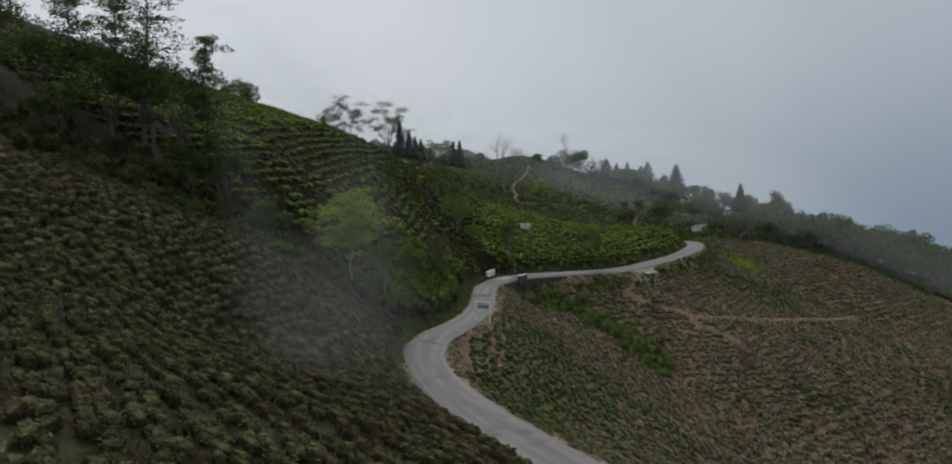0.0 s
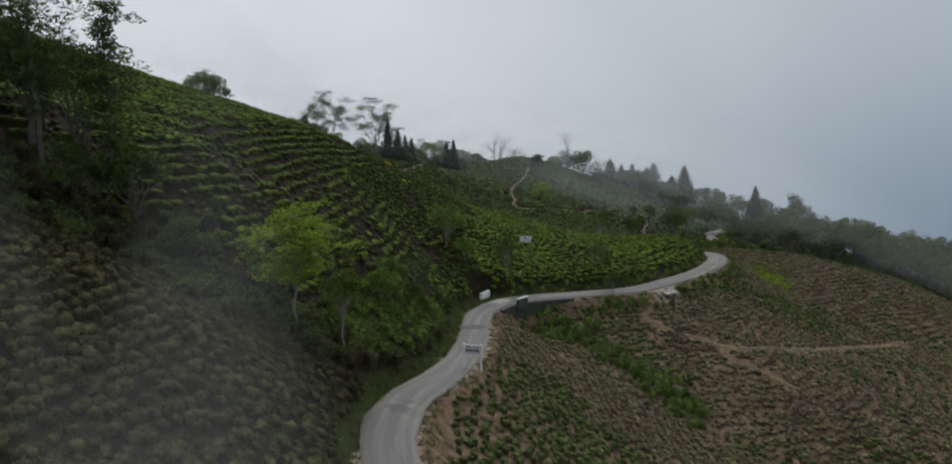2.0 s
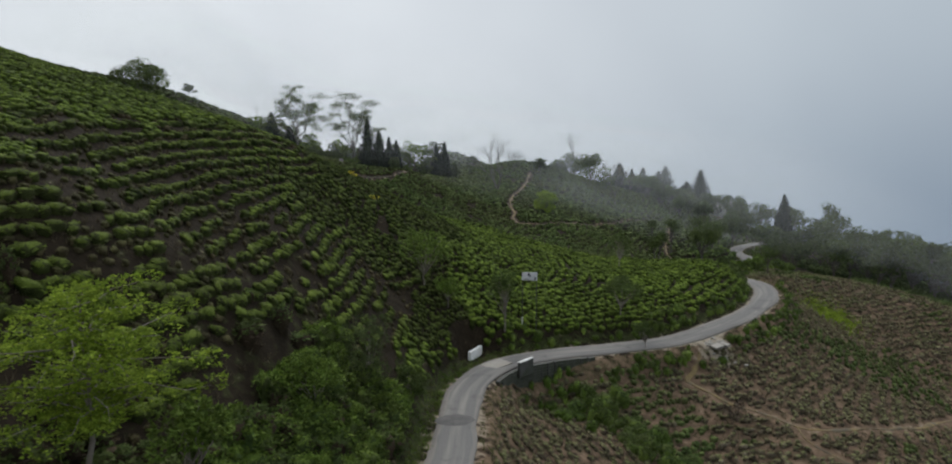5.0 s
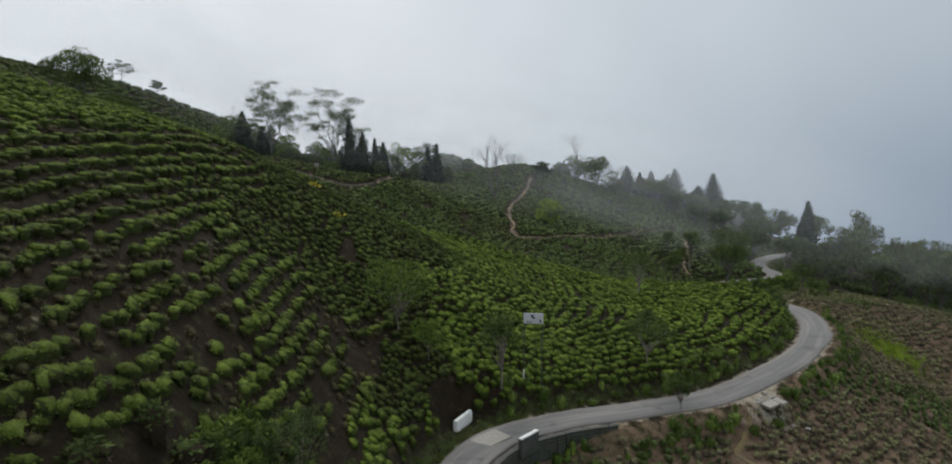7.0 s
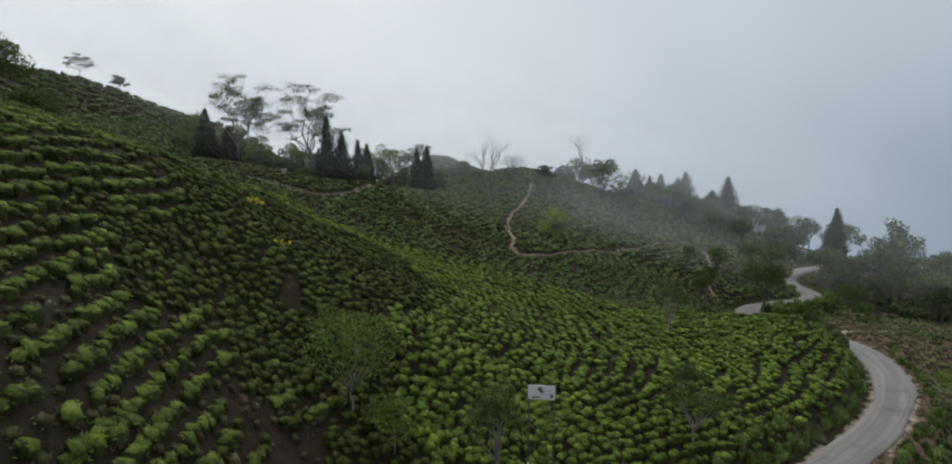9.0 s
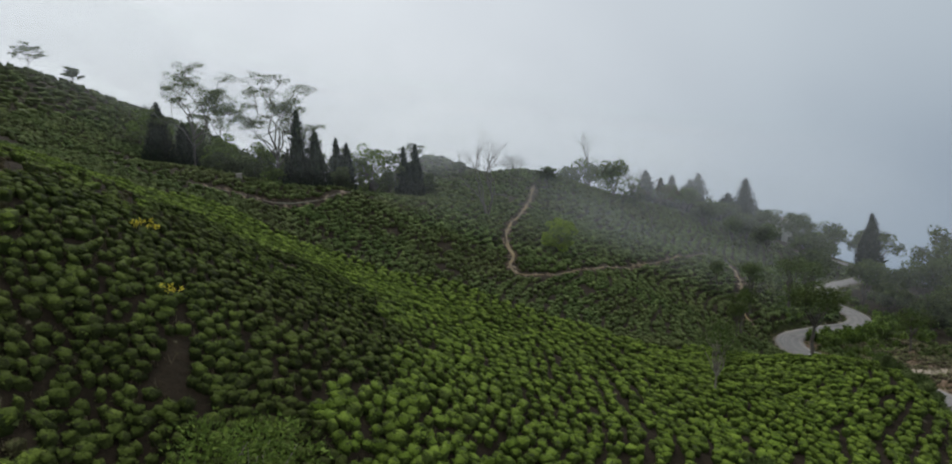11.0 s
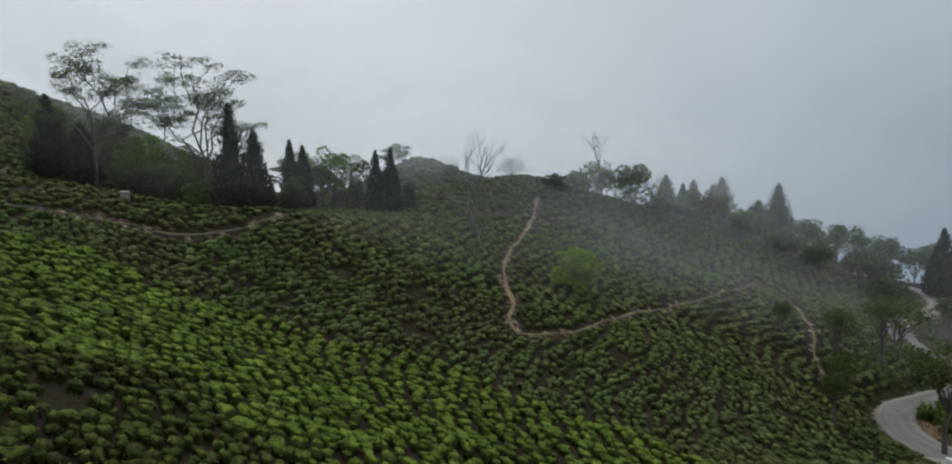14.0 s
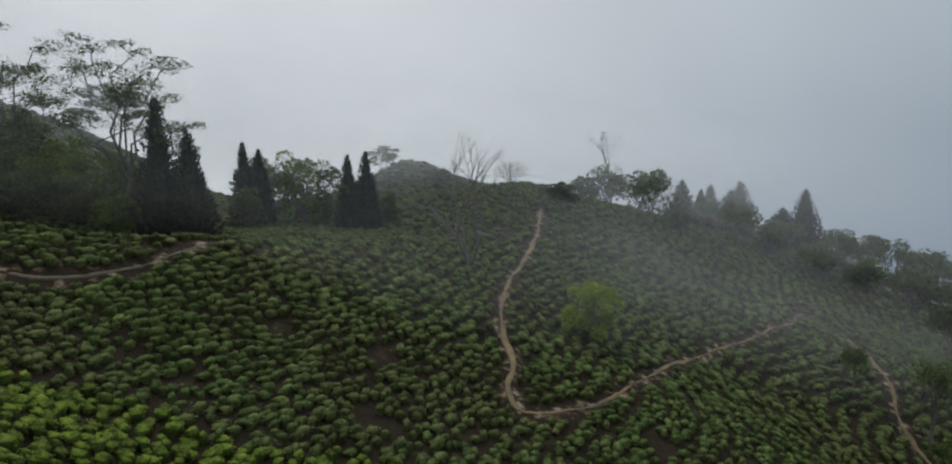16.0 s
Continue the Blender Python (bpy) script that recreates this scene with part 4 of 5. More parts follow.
def shade_tree(x, y, tall, wide, seed, label, leaf_len=0.34, dense=1.0, name="shade_tree", leaf=None, low=0.3):
    """A tall tree: a bare stem, limbs that climb and spread, and an open crown of small layered leaf clumps."""
    r = np.random.default_rng(seed)
    wood, leaves = Heap(4), []
    fork = tall * low
    lean = r.normal(0, 0.02 * tall, 2)
    limb(wood, (0, 0, -0.4), (lean[0], lean[1], fork), tall * 0.014, tall * 0.010, r, 0.05, 6, 8)
    n = 8
    for k in range(n):
        a = 2 * np.pi * (k * 0.618 + r.uniform(-0.06, 0.06))
        share = (k + 0.5) / n
        reach, up = wide * 0.5 * (0.96 - 0.75 * share ** 2) * r.uniform(0.8, 1.05), tall * (0.46 + 0.51 * share ** 0.8)
        start = fork * (0.85 + 0.5 * share)
        end = np.array([lean[0] + math.cos(a) * reach, lean[1] + math.sin(a) * reach, up])
        p = limb(wood, (lean[0], lean[1], start), end, tall * 0.007, tall * 0.002, r, 0.2, 7, 5)
        for q in range(int(r.integers(11, 15))):
            u = r.uniform(0.3, 1.0) ** 0.7
            i = min(int(u * 6), 5)
            base = p[i] + (p[i + 1] - p[i]) * (u * 6 - i)
            out = r.uniform(0.04, 0.15) * wide
            b = a + r.normal(0, 1.2)
            c = base + np.array([math.cos(b) * out, math.sin(b) * out, tall * r.uniform(0.0, 0.045)])
            limb(wood, base, c, tall * 0.0024, tall * 0.0009, r, 0.15, 4, 4)
            for _ in range(3):
                pad = wide * r.uniform(0.026, 0.056)
                e = c + r.normal(0, 0.032 * wide, 3) * (1, 1, 0.4)
                e[2] = min(e[2], tall * 0.98)
                leaves.append(spray(e, (pad * 1.4, pad * 1.4, pad * 0.6), int(27 * dense), leaf_len * 0.7, r, True))
    return grown(name, x, y, wood, leaves, M_BARK, leaf or L_SHADE, label, "shade trees among the tea")


def stem_tree(x, y, tall, wide, seed, label, leaf, leaf_len=0.26, low=0.3, dense=1.0):
    """A tree with one straight stem to its tip and short airy branches up its length."""
    r = np.random.default_rng(seed)
    wood, leaves = Heap(4), []
    stem = limb(wood, (0, 0, -0.4), (r.normal(0, 0.03) * tall, r.normal(0, 0.03) * tall, tall), tall * 0.011, tall * 0.002, r, 0.025, 9, 7)
    for k in range(34):
        u = low + (0.985 - low) * (k + r.uniform(0, 1)) / 34
        base = np.array([np.interp(u * tall, stem[:, 2], stem[:, c]) for c in (0, 1)] + [u * tall])
        a = k * 2.4 + r.normal(0, 0.4)
        out = wide * 0.5 * min(1.0, 0.45 + 1.6 * (u - low)) * (1.08 - u) ** 0.55 * r.uniform(0.65, 1.3)
        end = base + np.array([math.cos(a) * out, math.sin(a) * out, out * r.uniform(0.1, 0.5)])
        p = limb(wood, base, end, tall * 0.0034, tall * 0.0009, r, 0.14, 5, 4)
        for q in range(6):
            c = p[1 + q % 4] + r.normal(0, 0.11 * out + 0.08, 3) * (1, 1, 0.7)
            s = 0.22 + 0.12 * out * r.uniform(0.6, 1.3)
            leaves.append(spray(c, (s * 1.3, s * 1.3, s * 0.55), int(24 * dense), leaf_len, r, True))
    return grown("gully_tree", x, y, wood, leaves, M_BARK, leaf, label, "gully trees")


def cypress(x, y, tall, wide, seed, label, leaf_len=0.55, count=1500, group="dark cypresses on the ridge"):
    """A dark spire of upright sprays, ragged at the edge."""
    r = np.random.default_rng(seed)
    wood = Heap(4)
    limb(wood, (0, 0, -0.4), (0, 0, tall * 0.93), tall * 0.018, 0.03, r, 0.01, 6, 7)
    u = r.uniform(0.0, 1.0, count) ** 1.1
    a = r.uniform(0, 2 * np.pi, count)
    lead = r.choice(4, count, p=[0.55, 0.18, 0.15, 0.12])
    turn = r.uniform(0, 2 * np.pi, 4)
    stray, high = np.array([0, 0.2, 0.24, 0.28]) * wide, np.array([1.0, 0.84, 0.72, 0.6])
    tongue = 0.82 + 0.25 * np.sin(a * 5 + u * 14 + seed) * np.sin(u * 23 + a * 2) + r.normal(0, 0.07, count)
    rad = wide * 0.5 * (1 - u) ** 0.66 * np.minimum(1.0, 0.8 + 1.5 * u) * 1.15 * tongue * np.where(lead == 0, 1.0, 0.62)
    p = np.stack([np.cos(a) * rad + np.cos(turn[lead]) * stray[lead], np.sin(a) * rad + np.sin(turn[lead]) * stray[lead], 0.02 * tall + u * tall * 0.96 * high[lead]], 1)
    fine = 1 - 0.62 * u
    way = unit(np.stack([np.cos(a) * 0.55, np.sin(a) * 0.55, np.full(count, 1.0)], 1) + r.normal(0, 0.28, (count, 3)))
    leaves = [leaf_triangles(p, way, leaf_len * 1.5 * fine, leaf_len * 0.7 * fine, r)]
    inner = p * (0.6, 0.6, 0.97)
    leaves.append(leaf_triangles(inner[::2], way[::2], leaf_len * 1.6 * fine[::2], leaf_len * 1.1 * fine[::2], r))
    ring = np.linspace(0, 2 * np.pi, 10)
    levels = np.linspace(0.0, 0.94, 12)
    for a0, a1 in zip(ring[:-1], ring[1:]):
        for u0, u1 in zip(levels[:-1], levels[1:]):
            q = np.array([(math.cos(b), math.sin(b), v) for b, v in ((a0, u0), (a1, u0), (a1, u1), (a0, u1))])
            fat = wide * 0.34 * (1 - q[:, 2:3]) ** 0.66 * np.minimum(1.0, 0.8 + 1.5 * q[:, 2:3])
            q = np.concatenate([q[:, :2] * fat, 0.02 * tall + q[:, 2:3] * tall * 0.96], 1)
            leaves.append(np.stack([q[[0, 1, 2]], q[[0, 2, 3]]]))
    return grown("cypress_tree", x, y, wood, leaves, M_BARK, L_CYPRESS, label, group)


def round_tree(x, y, tall, wide, seed, label, leaf=None, leaf_len=0.5, dense=1.0, name="broadleaf_tree", bare=0.28, group="broadleaf trees on the slopes", bark=None):
    """A branching tree whose crown is built of many uneven clumps with gaps."""
    r = np.random.default_rng(seed)
    wood, leaves = Heap(4), []
    fork = tall * bare
    stout = 0.55 if bark is M_PALE else 1.0
    limb(wood, (0, 0, -0.4), (r.normal(0, 0.02) * tall, r.normal(0, 0.02) * tall, fork), tall * 0.024 * stout, tall * 0.016 * stout, r, 0.05, 5, 7)
    clumps = int(18 + wide * 1.2)
    for k in range(clumps):
        d = unit(r.normal(0, 1, 3))
        d[2] = abs(d[2]) * 1.1 - 0.25 if bare > 0.12 else d[2] * 0.95
        q = r.uniform(0.45, 1.0)
        c = np.array([0, 0, fork + (tall - fork) * 0.44]) + d * q * np.array([wide * 0.42, wide * 0.42, (tall - fork) * 0.5])
        c[2] = min(c[2], tall * 0.94)
        if k % 2 == 0:
            limb(wood, (0, 0, fork * r.uniform(0.8, 1.05)), c, tall * 0.008, tall * 0.002, r, 0.15, 5, 4)
        s = wide * r.uniform(0.09, 0.17)
        leaves.append(spray(c, (s, s, s * 0.7), int(66 * dense), leaf_len * 0.9, r))
    return grown(name, x, y, wood, leaves, bark or M_BARK, leaf or L_BROAD, label, group)


def twig(h, start, way, length, radius, depth, r, tips):
    end = start + way * length
    p = limb(h, start, end, radius, radius * 0.6, r, 0.12, 4, 4 if depth < 3 else 5)
    if depth == 0:
        tips.append(end)
        return
    for k in range(int(r.integers(2, 4))):
        u = r.uniform(0.55, 1.0) if k else 1.0
        i = min(int(u * 3), 2)
        b = p[i] + (p[i + 1] - p[i]) * (u * 3 - i)
        w = unit(way + r.normal(0, 0.42, 3) + (0, 0, 0.12))
        twig(h, b, w, length * r.uniform(0.6, 0.85), radius * 0.58, depth - 1, r, tips)


def bare_tree(x, y, tall, seed, label, stems=3, depth=4, leafy=0, leaf=None, leaf_len=0.35, name="bare_tree"):
    """A leafless tree of forking stems, with a few leaves at the tips where it has some."""
    r = np.random.default_rng(seed)
    wood, tips = Heap(4), []
    for k in range(stems):
        a = 2 * np.pi * k / stems + r.normal(0, 0.3)
        way = unit(np.array([math.cos(a) * 0.28, math.sin(a) * 0.28, 1.0]) if stems > 1 else np.array([0.03, 0.02, 1.0]))
        twig(wood, np.array([0.0, 0.0, -0.3]), way, tall * 0.36, tall * 0.015, depth, r, tips)
    leaves = [spray(t, (0.35, 0.35, 0.25), leafy, leaf_len, r) for t in tips] if leafy else None
    return grown(name, x, y, wood, leaves, M_BARK, leaf or L_RUST, label, "bare and thin trees")


def layered_tree(x, y, tall, wide, seed, label, leaf, leaf_len=0.17, levels=8):
    """A tree with tier upon tier of spreading leafy sprays round one trunk."""
    r = np.random.default_rng(seed)
    wood, leaves = Heap(4), []
    stem = limb(wood, (0, 0, -0.4), (r.normal(0, 0.2), r.normal(0, 0.2), tall * 0.9), tall * 0.015, tall * 0.003, r, 0.05, 8, 7)
    for k in range(levels):
        u = 0.46 + 0.52 * k / (levels - 1)
        reach = wide * 0.5 * (1 - ((u - 0.66) / 0.46) ** 2) * r.uniform(0.7, 1.15)
        for a in np.arange(0, 2 * np.pi, 2 * np.pi / (7 if u < 0.85 else 4)) + r.uniform(0, 6):
            if r.random() < 0.1:
                continue
            out = reach * r.uniform(0.35, 1.15)
            base = np.array([np.interp(u * tall * 0.92, stem[:, 2], stem[:, 0]), np.interp(u * tall * 0.92, stem[:, 2], stem[:, 1]), u * tall * 0.92])
            end = base + np.array([math.cos(a) * out, math.sin(a) * out, tall * r.uniform(-0.03, 0.1)])
            p = limb(wood, base, end, tall * 0.004, tall * 0.001, r, 0.1, 5, 4)
            for q in range(4):
                c = p[1 + q] + r.normal(0, 0.16, 3)
                s = wide * r.uniform(0.05, 0.085)
                leaves.append(spray(c, (s * 1.2, s * 1.2, s * 0.45), 66, leaf_len, r, True, 0.05))
    return grown("gully_tree", x, y, wood, leaves, M_PALE, leaf, label, "gully trees")


# the two tall shade trees with their cypresses on the left ridge
shade_tree(-36.4, 189, 17.2, 14.0, 1, "tall shade tree with flat layered grey-green foliage", 0.32, 1.15)
shade_tree(-24.2, 190, 18.8, 12.5, 2, "tall slender shade tree with layered foliage beside dark cypresses", 0.32, 1.15, low=0.26)
for k, (x, y, t, w) in enumerate([(-41.9, 190, 9.6, 4.2), (-38.0, 189.5, 7.6, 3.8), (-21.1, 189.5, 13.2, 4.6), (-18.6, 190, 10.4, 4.2), (-18.2, 204, 9.4, 2.7), (-16.4, 204, 8.8, 2.7), (-7.0, 207, 9.2, 2.8), (-5.0, 208, 9.8, 2.9)]):
    cypress(x, y, t, w, 10 + k, "dark columnar cypress at the edge of the tea")
for k, (x, y, t, w) in enumerate([(-12.2, 206, 10.6, 7.6), (-16, 207, 9.0, 6.0), (-9.3, 206, 8.6, 5.6), (-28, 195, 7.5, 6.5), (-31, 192, 6.5, 6.0), (-25.5, 196, 6.5, 6.0), (-34.5, 195, 6.0, 6.5), (-45, 196, 6.5, 6.0), (-39, 197, 6.0, 6.0), (-22, 196, 6.0, 5.0), (-16.5, 199, 5.0, 4.5), (-30, 199, 7.5, 6.5), (-24.6, 188.2, 5.0, 5.0), (-33.4, 188.6, 5.2, 5.4), (-28.4, 189.4, 4.8, 5.4), (-36, 201, 7.0, 7.0), (-26, 201, 7.0, 6.0), (-42, 203, 7.5, 7.0), (-48, 201, 7.0, 7.0), (-13.5, 211, 6.0, 5.0), (-3.0, 213, 4.5, 4.0)]):
    round_tree(x, y, t * (0.98 if x < -20 else 1.0), w, 30 + k, "dark green broadleaf tree in the ridge thicket", L_WILD if k % 3 == 0 else L_BROAD if k < 3 else L_SHADE, leaf_len=0.34, dense=2.0, bare=0.1)
shade_tree(-12.6, 285, 8.6, 9.0, 3, "pale shade tree on the misty crest", 0.5, 0.5)
shade_tree(-28, 240, 9.0, 7.0, 4, "faint shade tree behind the cypresses", 0.5, 0.5)
shade_tree(-23, 242, 8.4, 7.5, 5, "faint shade tree behind the cypresses", 0.5, 0.5)
shade_tree(-51, 240, 10.5, 11.0, 6, "faint broad shade tree behind the ridge", 0.5, 0.5)
round_tree(1.6, 275, 4.0, 4.6, 50, "small round tree on the far hilltop", leaf_len=0.6)
bare_tree(-0.6, 276, 5.5, 51, "thin bare tree on the far hilltop", 2, 4)
bare_tree(7.3, 189.7, 12.2, 52, "tall leafless tree with several pale stems in the tea", 4, 5)
bare_tree(15.7, 262, 7.0, 53, "twiggy leafless tree on the crest", 6, 5)
shade_tree(19.3, 215, 4.6, 4.4, 54, "small flat-topped tree on the crest", 0.45)
round_tree(33.6, 255, 8.2, 10.5, 55, "grey-green tree on the misty ridge", leaf_len=0.5, dense=1.7, bare=0.06)
round_tree(28.5, 254, 4.6, 6.0, 61, "low grey-green tree on the misty ridge", leaf_len=0.5, dense=1.4, bare=0.06)
bare_tree(34.4, 256, 13.5, 56, "thin tall tree rising out of the ridge trees", 1, 4, 4, L_SHADE, 0.3)
round_tree(35.2, 231, 8.6, 10.0, 57, "dense round tree on the ridge", leaf_len=0.45, dense=1.9, bare=0.06)
round_tree(40, 232, 4.5, 5.5, 62, "low dense tree on the ridge", leaf_len=0.45, dense=1.4, bare=0.06)
bare_tree(46, 258, 9.0, 58, "pale leafless tree between the cypresses", 4, 4)
bare_tree(37, 206.5, 10.0, 59, "leaning leafless tree with a haze of rusty buds", 1, 4, 6)
round_tree(17.0, 180, 5.2, 5.3, 60, "bright green bushy tree beside the footpath", L_LIME, 0.24, 3.4, "bushy_tree", 0.1)
for k, (x, y, t, w) in enumerate([(49.9, 262, 8.4, 5.0), (54.4, 264, 7.6, 3.0), (62, 280, 10.5, 5.0), (72.7, 290, 15.0, 11.0), (69.5, 287, 12.0, 8.0), (79.8, 272, 14.4, 8.5), (75.6, 273, 9.2, 9.0), (88, 226, 12.2, 4.6), (65, 275, 8, 4)]):
    cypress(x, y, t, w, 70 + k, "dark cypress on the misty ridge", 0.75, 1700)
for k, (x, y, t, w) in enumerate([(61, 232, 5.2, 4.6), (65, 233, 5.2, 5.0), (71.5, 240, 8.2, 7.5), (80, 240, 11.4, 9.0), (89, 243, 9.6, 9.0), (66.7, 206.5, 8.6, 7.6), (63, 222, 6, 5), (76, 230, 7, 6), (57, 236, 5, 5), (96, 240, 10, 8), (92, 228, 9.5, 8), (85, 268, 8.5, 8), (92, 267, 9.5, 8), (99, 260, 9, 8.5), (105, 258, 9, 8)]):
    round_tree(x, y, t, w, 90 + k, "grey-green broadleaf tree beside the winding road", L_SHADE, leaf_len=0.45, dense=1.4, bare=0.2)
wood_rng = np.random.default_rng(77)
k = 0
for wood_x in np.arange(64, 186, 7.5):
    for wood_y in np.arange(171, 262, 8.0):
        x, y = wood_x + wood_rng.uniform(-2.8, 2.8), wood_y + wood_rng.uniform(-2.8, 2.8)
        d, side = road_side([x], [y])
        lively = wood_rng.uniform(0.8, 1.25)
        if side[0] < 0 or d[0] < 5.5 or y < 168 + max(0, 72 - x) * 1.6 or y > 196 + (x - 62) * 0.62 or (x > 120 and y < 190):
            continue
        round_tree(x, y, (6.5 + 4.5 * smooth(66, 95, x) + 3 * smooth(110, 160, x)) * lively * 1.12, (6.5 + 3.5 * smooth(66, 110, x)) * wood_rng.uniform(0.85, 1.2), 300 + k,
                   "grey-green broadleaf tree in the dense wood below the road", L_SHADE if k % 3 else L_BROAD, 0.6, 0.9, "wood_tree", 0.16, "wood below the road")
        k += 1
for wood_x in np.arange(56, 116, 8.0):
    for wood_y in np.arange(208, 268, 8.5):
        x, y = wood_x + wood_rng.uniform(-3, 3), wood_y + wood_rng.uniform(-3, 3)
        d, side = road_side([x], [y])
        if d[0] < 4.8 or side[0] > 0 or wood_rng.random() < 0.25 or y < 214 + max(0, 66 - x) * 1.2:
            continue
        round_tree(x, y, wood_rng.uniform(4.5, 8.5), wood_rng.uniform(5, 8), 500 + k, "misty grey-green tree on the slope above the road", L_SHADE if k % 2 else L_BROAD,
                   0.5, 1.0, "broadleaf_tree", 0.18, "broadleaf trees on the slopes")
        k += 1
# round the hairpin
round_tree(43.8, 161.3, 9.6, 7.4, 150, "dark spreading tree inside the hairpin bend", L_BROAD, 0.26, 2.6, "roadside_tree", 0.44)
for k, (x, y, t, w) in enumerate([(37.5, 166, 6.5, 4.0), (42.0, 175, 8.0, 5.0), (35.6, 163, 5.0, 3.0), (49, 178.5, 9.0, 6.5), (53, 182, 7.5, 6.0), (58, 166, 6.0, 4.6), (57, 189, 7, 5), (40, 182, 4, 3.4)]):
    round_tree(x, y, t, w, 160 + k, "thin-crowned green tree near the hairpin bend", leaf_len=0.3, dense=0.8, bare=0.35)
# the gully and the green slope
stem_tree(-31.4, 67, 18.6, 9.5, 200, "tall straight-stemmed tree with airy branches in the gully head", L_BROAD, 0.26, 0.3)
stem_tree(-26.8, 67.5, 15.0, 8.0, 201, "slender airy tree leaning out of the gully head", L_BROAD, 0.26, 0.28)
stem_tree(-36.5, 70, 13.5, 8.0, 202, "airy grey-green tree at the top of the gully", L_SHADE, 0.26, 0.3)
stem_tree(-41.5, 72, 12.5, 8.5, 203, "airy grey-green tree at the top of the gully", L_SHADE, 0.26, 0.3)
for k, (x, y, t, w) in enumerate([(-29, 67.6, 13, 8.5), (-33.4, 69, 12.5, 8), (-36, 68, 9, 7), (-42, 67, 9, 7), (-24.5, 66.5, 8, 5.5), (-48, 70, 10, 8), (-34, 72, 7, 6), (-28, 65, 6, 5), (-38, 63, 7, 6), (-45, 63, 8, 7), (-52, 66, 9, 8), (-40, 73, 8, 7), (-20, 65, 5, 4.5), (-56, 74, 10, 8)]):
    round_tree(x, y, t, w, 205 + k, "dark leafy tree crowding the gully head", L_BROAD, 0.3, 1.5, bare=0.16, group="gully trees")
layered_tree(-11.6, 62.6, 9.6, 8.4, 215, "lime-green leafy tree with layered foliage in the gully", L_LIME)
round_tree(-8.8, 64.2, 7.0, 4.0, 216, "slim tree with yellow-green leaves in the gully", L_WILD, 0.26, 1.2, "gully_tree", 0.45, "gully trees", M_PALE)
round_tree(-5.6, 86, 6.6, 6.0, 217, "broad bushy grey-green tree above the lane", L_SHADE, 0.17, 2.6, "slope_tree", 0.1, "gully trees", M_PALE)
round_tree(-2.6, 88.2, 4.2, 3.2, 219, "dark green bushy tree beside the lane", L_BROAD, 0.17, 2.2, "slope_tree", 0.1, "gully trees", M_PALE)
round_tree(-7.5, 78.5, 4.5, 4.0, 218, "bushy green tree above the lane", L_WILD, 0.28, 1.3, "slope_tree", 0.25, "gully trees", M_PALE)
for k, (x, y, t, w, s) in enumerate([(-3, 109, 6.4, 8.0, 1.5), (5.4, 108.2, 7.0, 6.0, 1.2), (18.9, 114.6, 5.2, 5.6, 1.1), (20.2, 120.2, 3.2, 3.2, 0.8), (23, 135, 6.4, 4.6, 0.8), (-0.5, 107.8, 3.6, 4.0, 1.2), (20.3, 108.9, 3.6, 2.6, 0.8)]):
    round_tree(x, y, t, w, 220 + k, "young thin-trunked shade tree among the tea bushes", L_WILD if k in (0, 5) else L_BROAD, 0.22, s, "young_tree", 0.26, "young trees in the tea", M_PALE)
round_tree(-51.8, 151.5, 11.5, 11.0, 230, "broad dark tree on the crest", L_BROAD, 0.34, 2.6, "crest_tree", 0.14)
round_tree(-46.0, 150, 5.4, 7.5, 233, "low dark tree on the crest", L_BROAD, 0.34, 2.2, "crest_tree", 0.14)
shade_tree(-82.5, 225, 6.0, 6.0, 231, "faint thin tree on the far ridge", 0.4, 0.25)
shade_tree(-74, 225, 4.2, 3.4, 232, "small umbrella-shaped tree on the far ridge", 0.4, 0.5)
for k, (x, y, t) in enumerate([(33.3, 82, 6.4), (41, 82, 6.0), (26.5, 100, 2.2)]):
    bare_tree(x, y, t, 240 + k, "small rust-tinged tree on the brown slope", 2, 4, 3, L_RUST, 0.3)


# ---- roadside things ----
def slab(name, label, category, corners, z0, z1, material, turn_deg, at, bevel=0.03):
    ob = thing(name, *at, label, category, turn=turn_deg)
    bm = bmesh.new()
    block(bm, *corners[0], z0, *corners[1], z1, bevel)
    part(name + "_body", bm, material, ob)
    return ob


def name_board():
    """A board between two white posts, with two lines of unreadable lettering."""
    ob = thing("sign_board", 0.75, 70.9, float(sheet_height([0.75], [70.9])[0]) - 0.05, "white name board on two whitewashed posts beside the lane", "road sign", turn=-14)
    for x in (-0.76, 0.76):
        bm = bmesh.new()
        block(bm, x - 0.08, -0.08, -0.4, x + 0.08, 0.08, 2.3, 0.03)
        part("post", bm, M_WHITE, ob)
    bm = bmesh.new()
    block(bm, -0.68, -0.04, 1.4, 0.68, 0.04, 2.2, 0.015)
    board = part("board", bm, M_BOARD, ob, "faded white board")
    for x0, x1, z, h in ((-0.54, -0.1, 2.05, 0.06), (0.0, 0.52, 2.05, 0.06), (-0.58, -0.42, 1.74, 0.24), (-0.37, -0.23, 1.74, 0.24), (-0.18, -0.05, 1.74, 0.24), (0.02, 0.17, 1.74, 0.24), (0.22, 0.36, 1.74, 0.24), (0.41, 0.58, 1.74, 0.24)):
        bm = bmesh.new()
        block(bm, x0, -0.052, z - h / 2, x1, -0.043, z + h / 2, 0)
        part("lettering_bar", bm, M_INK, board, "dark painted lettering")


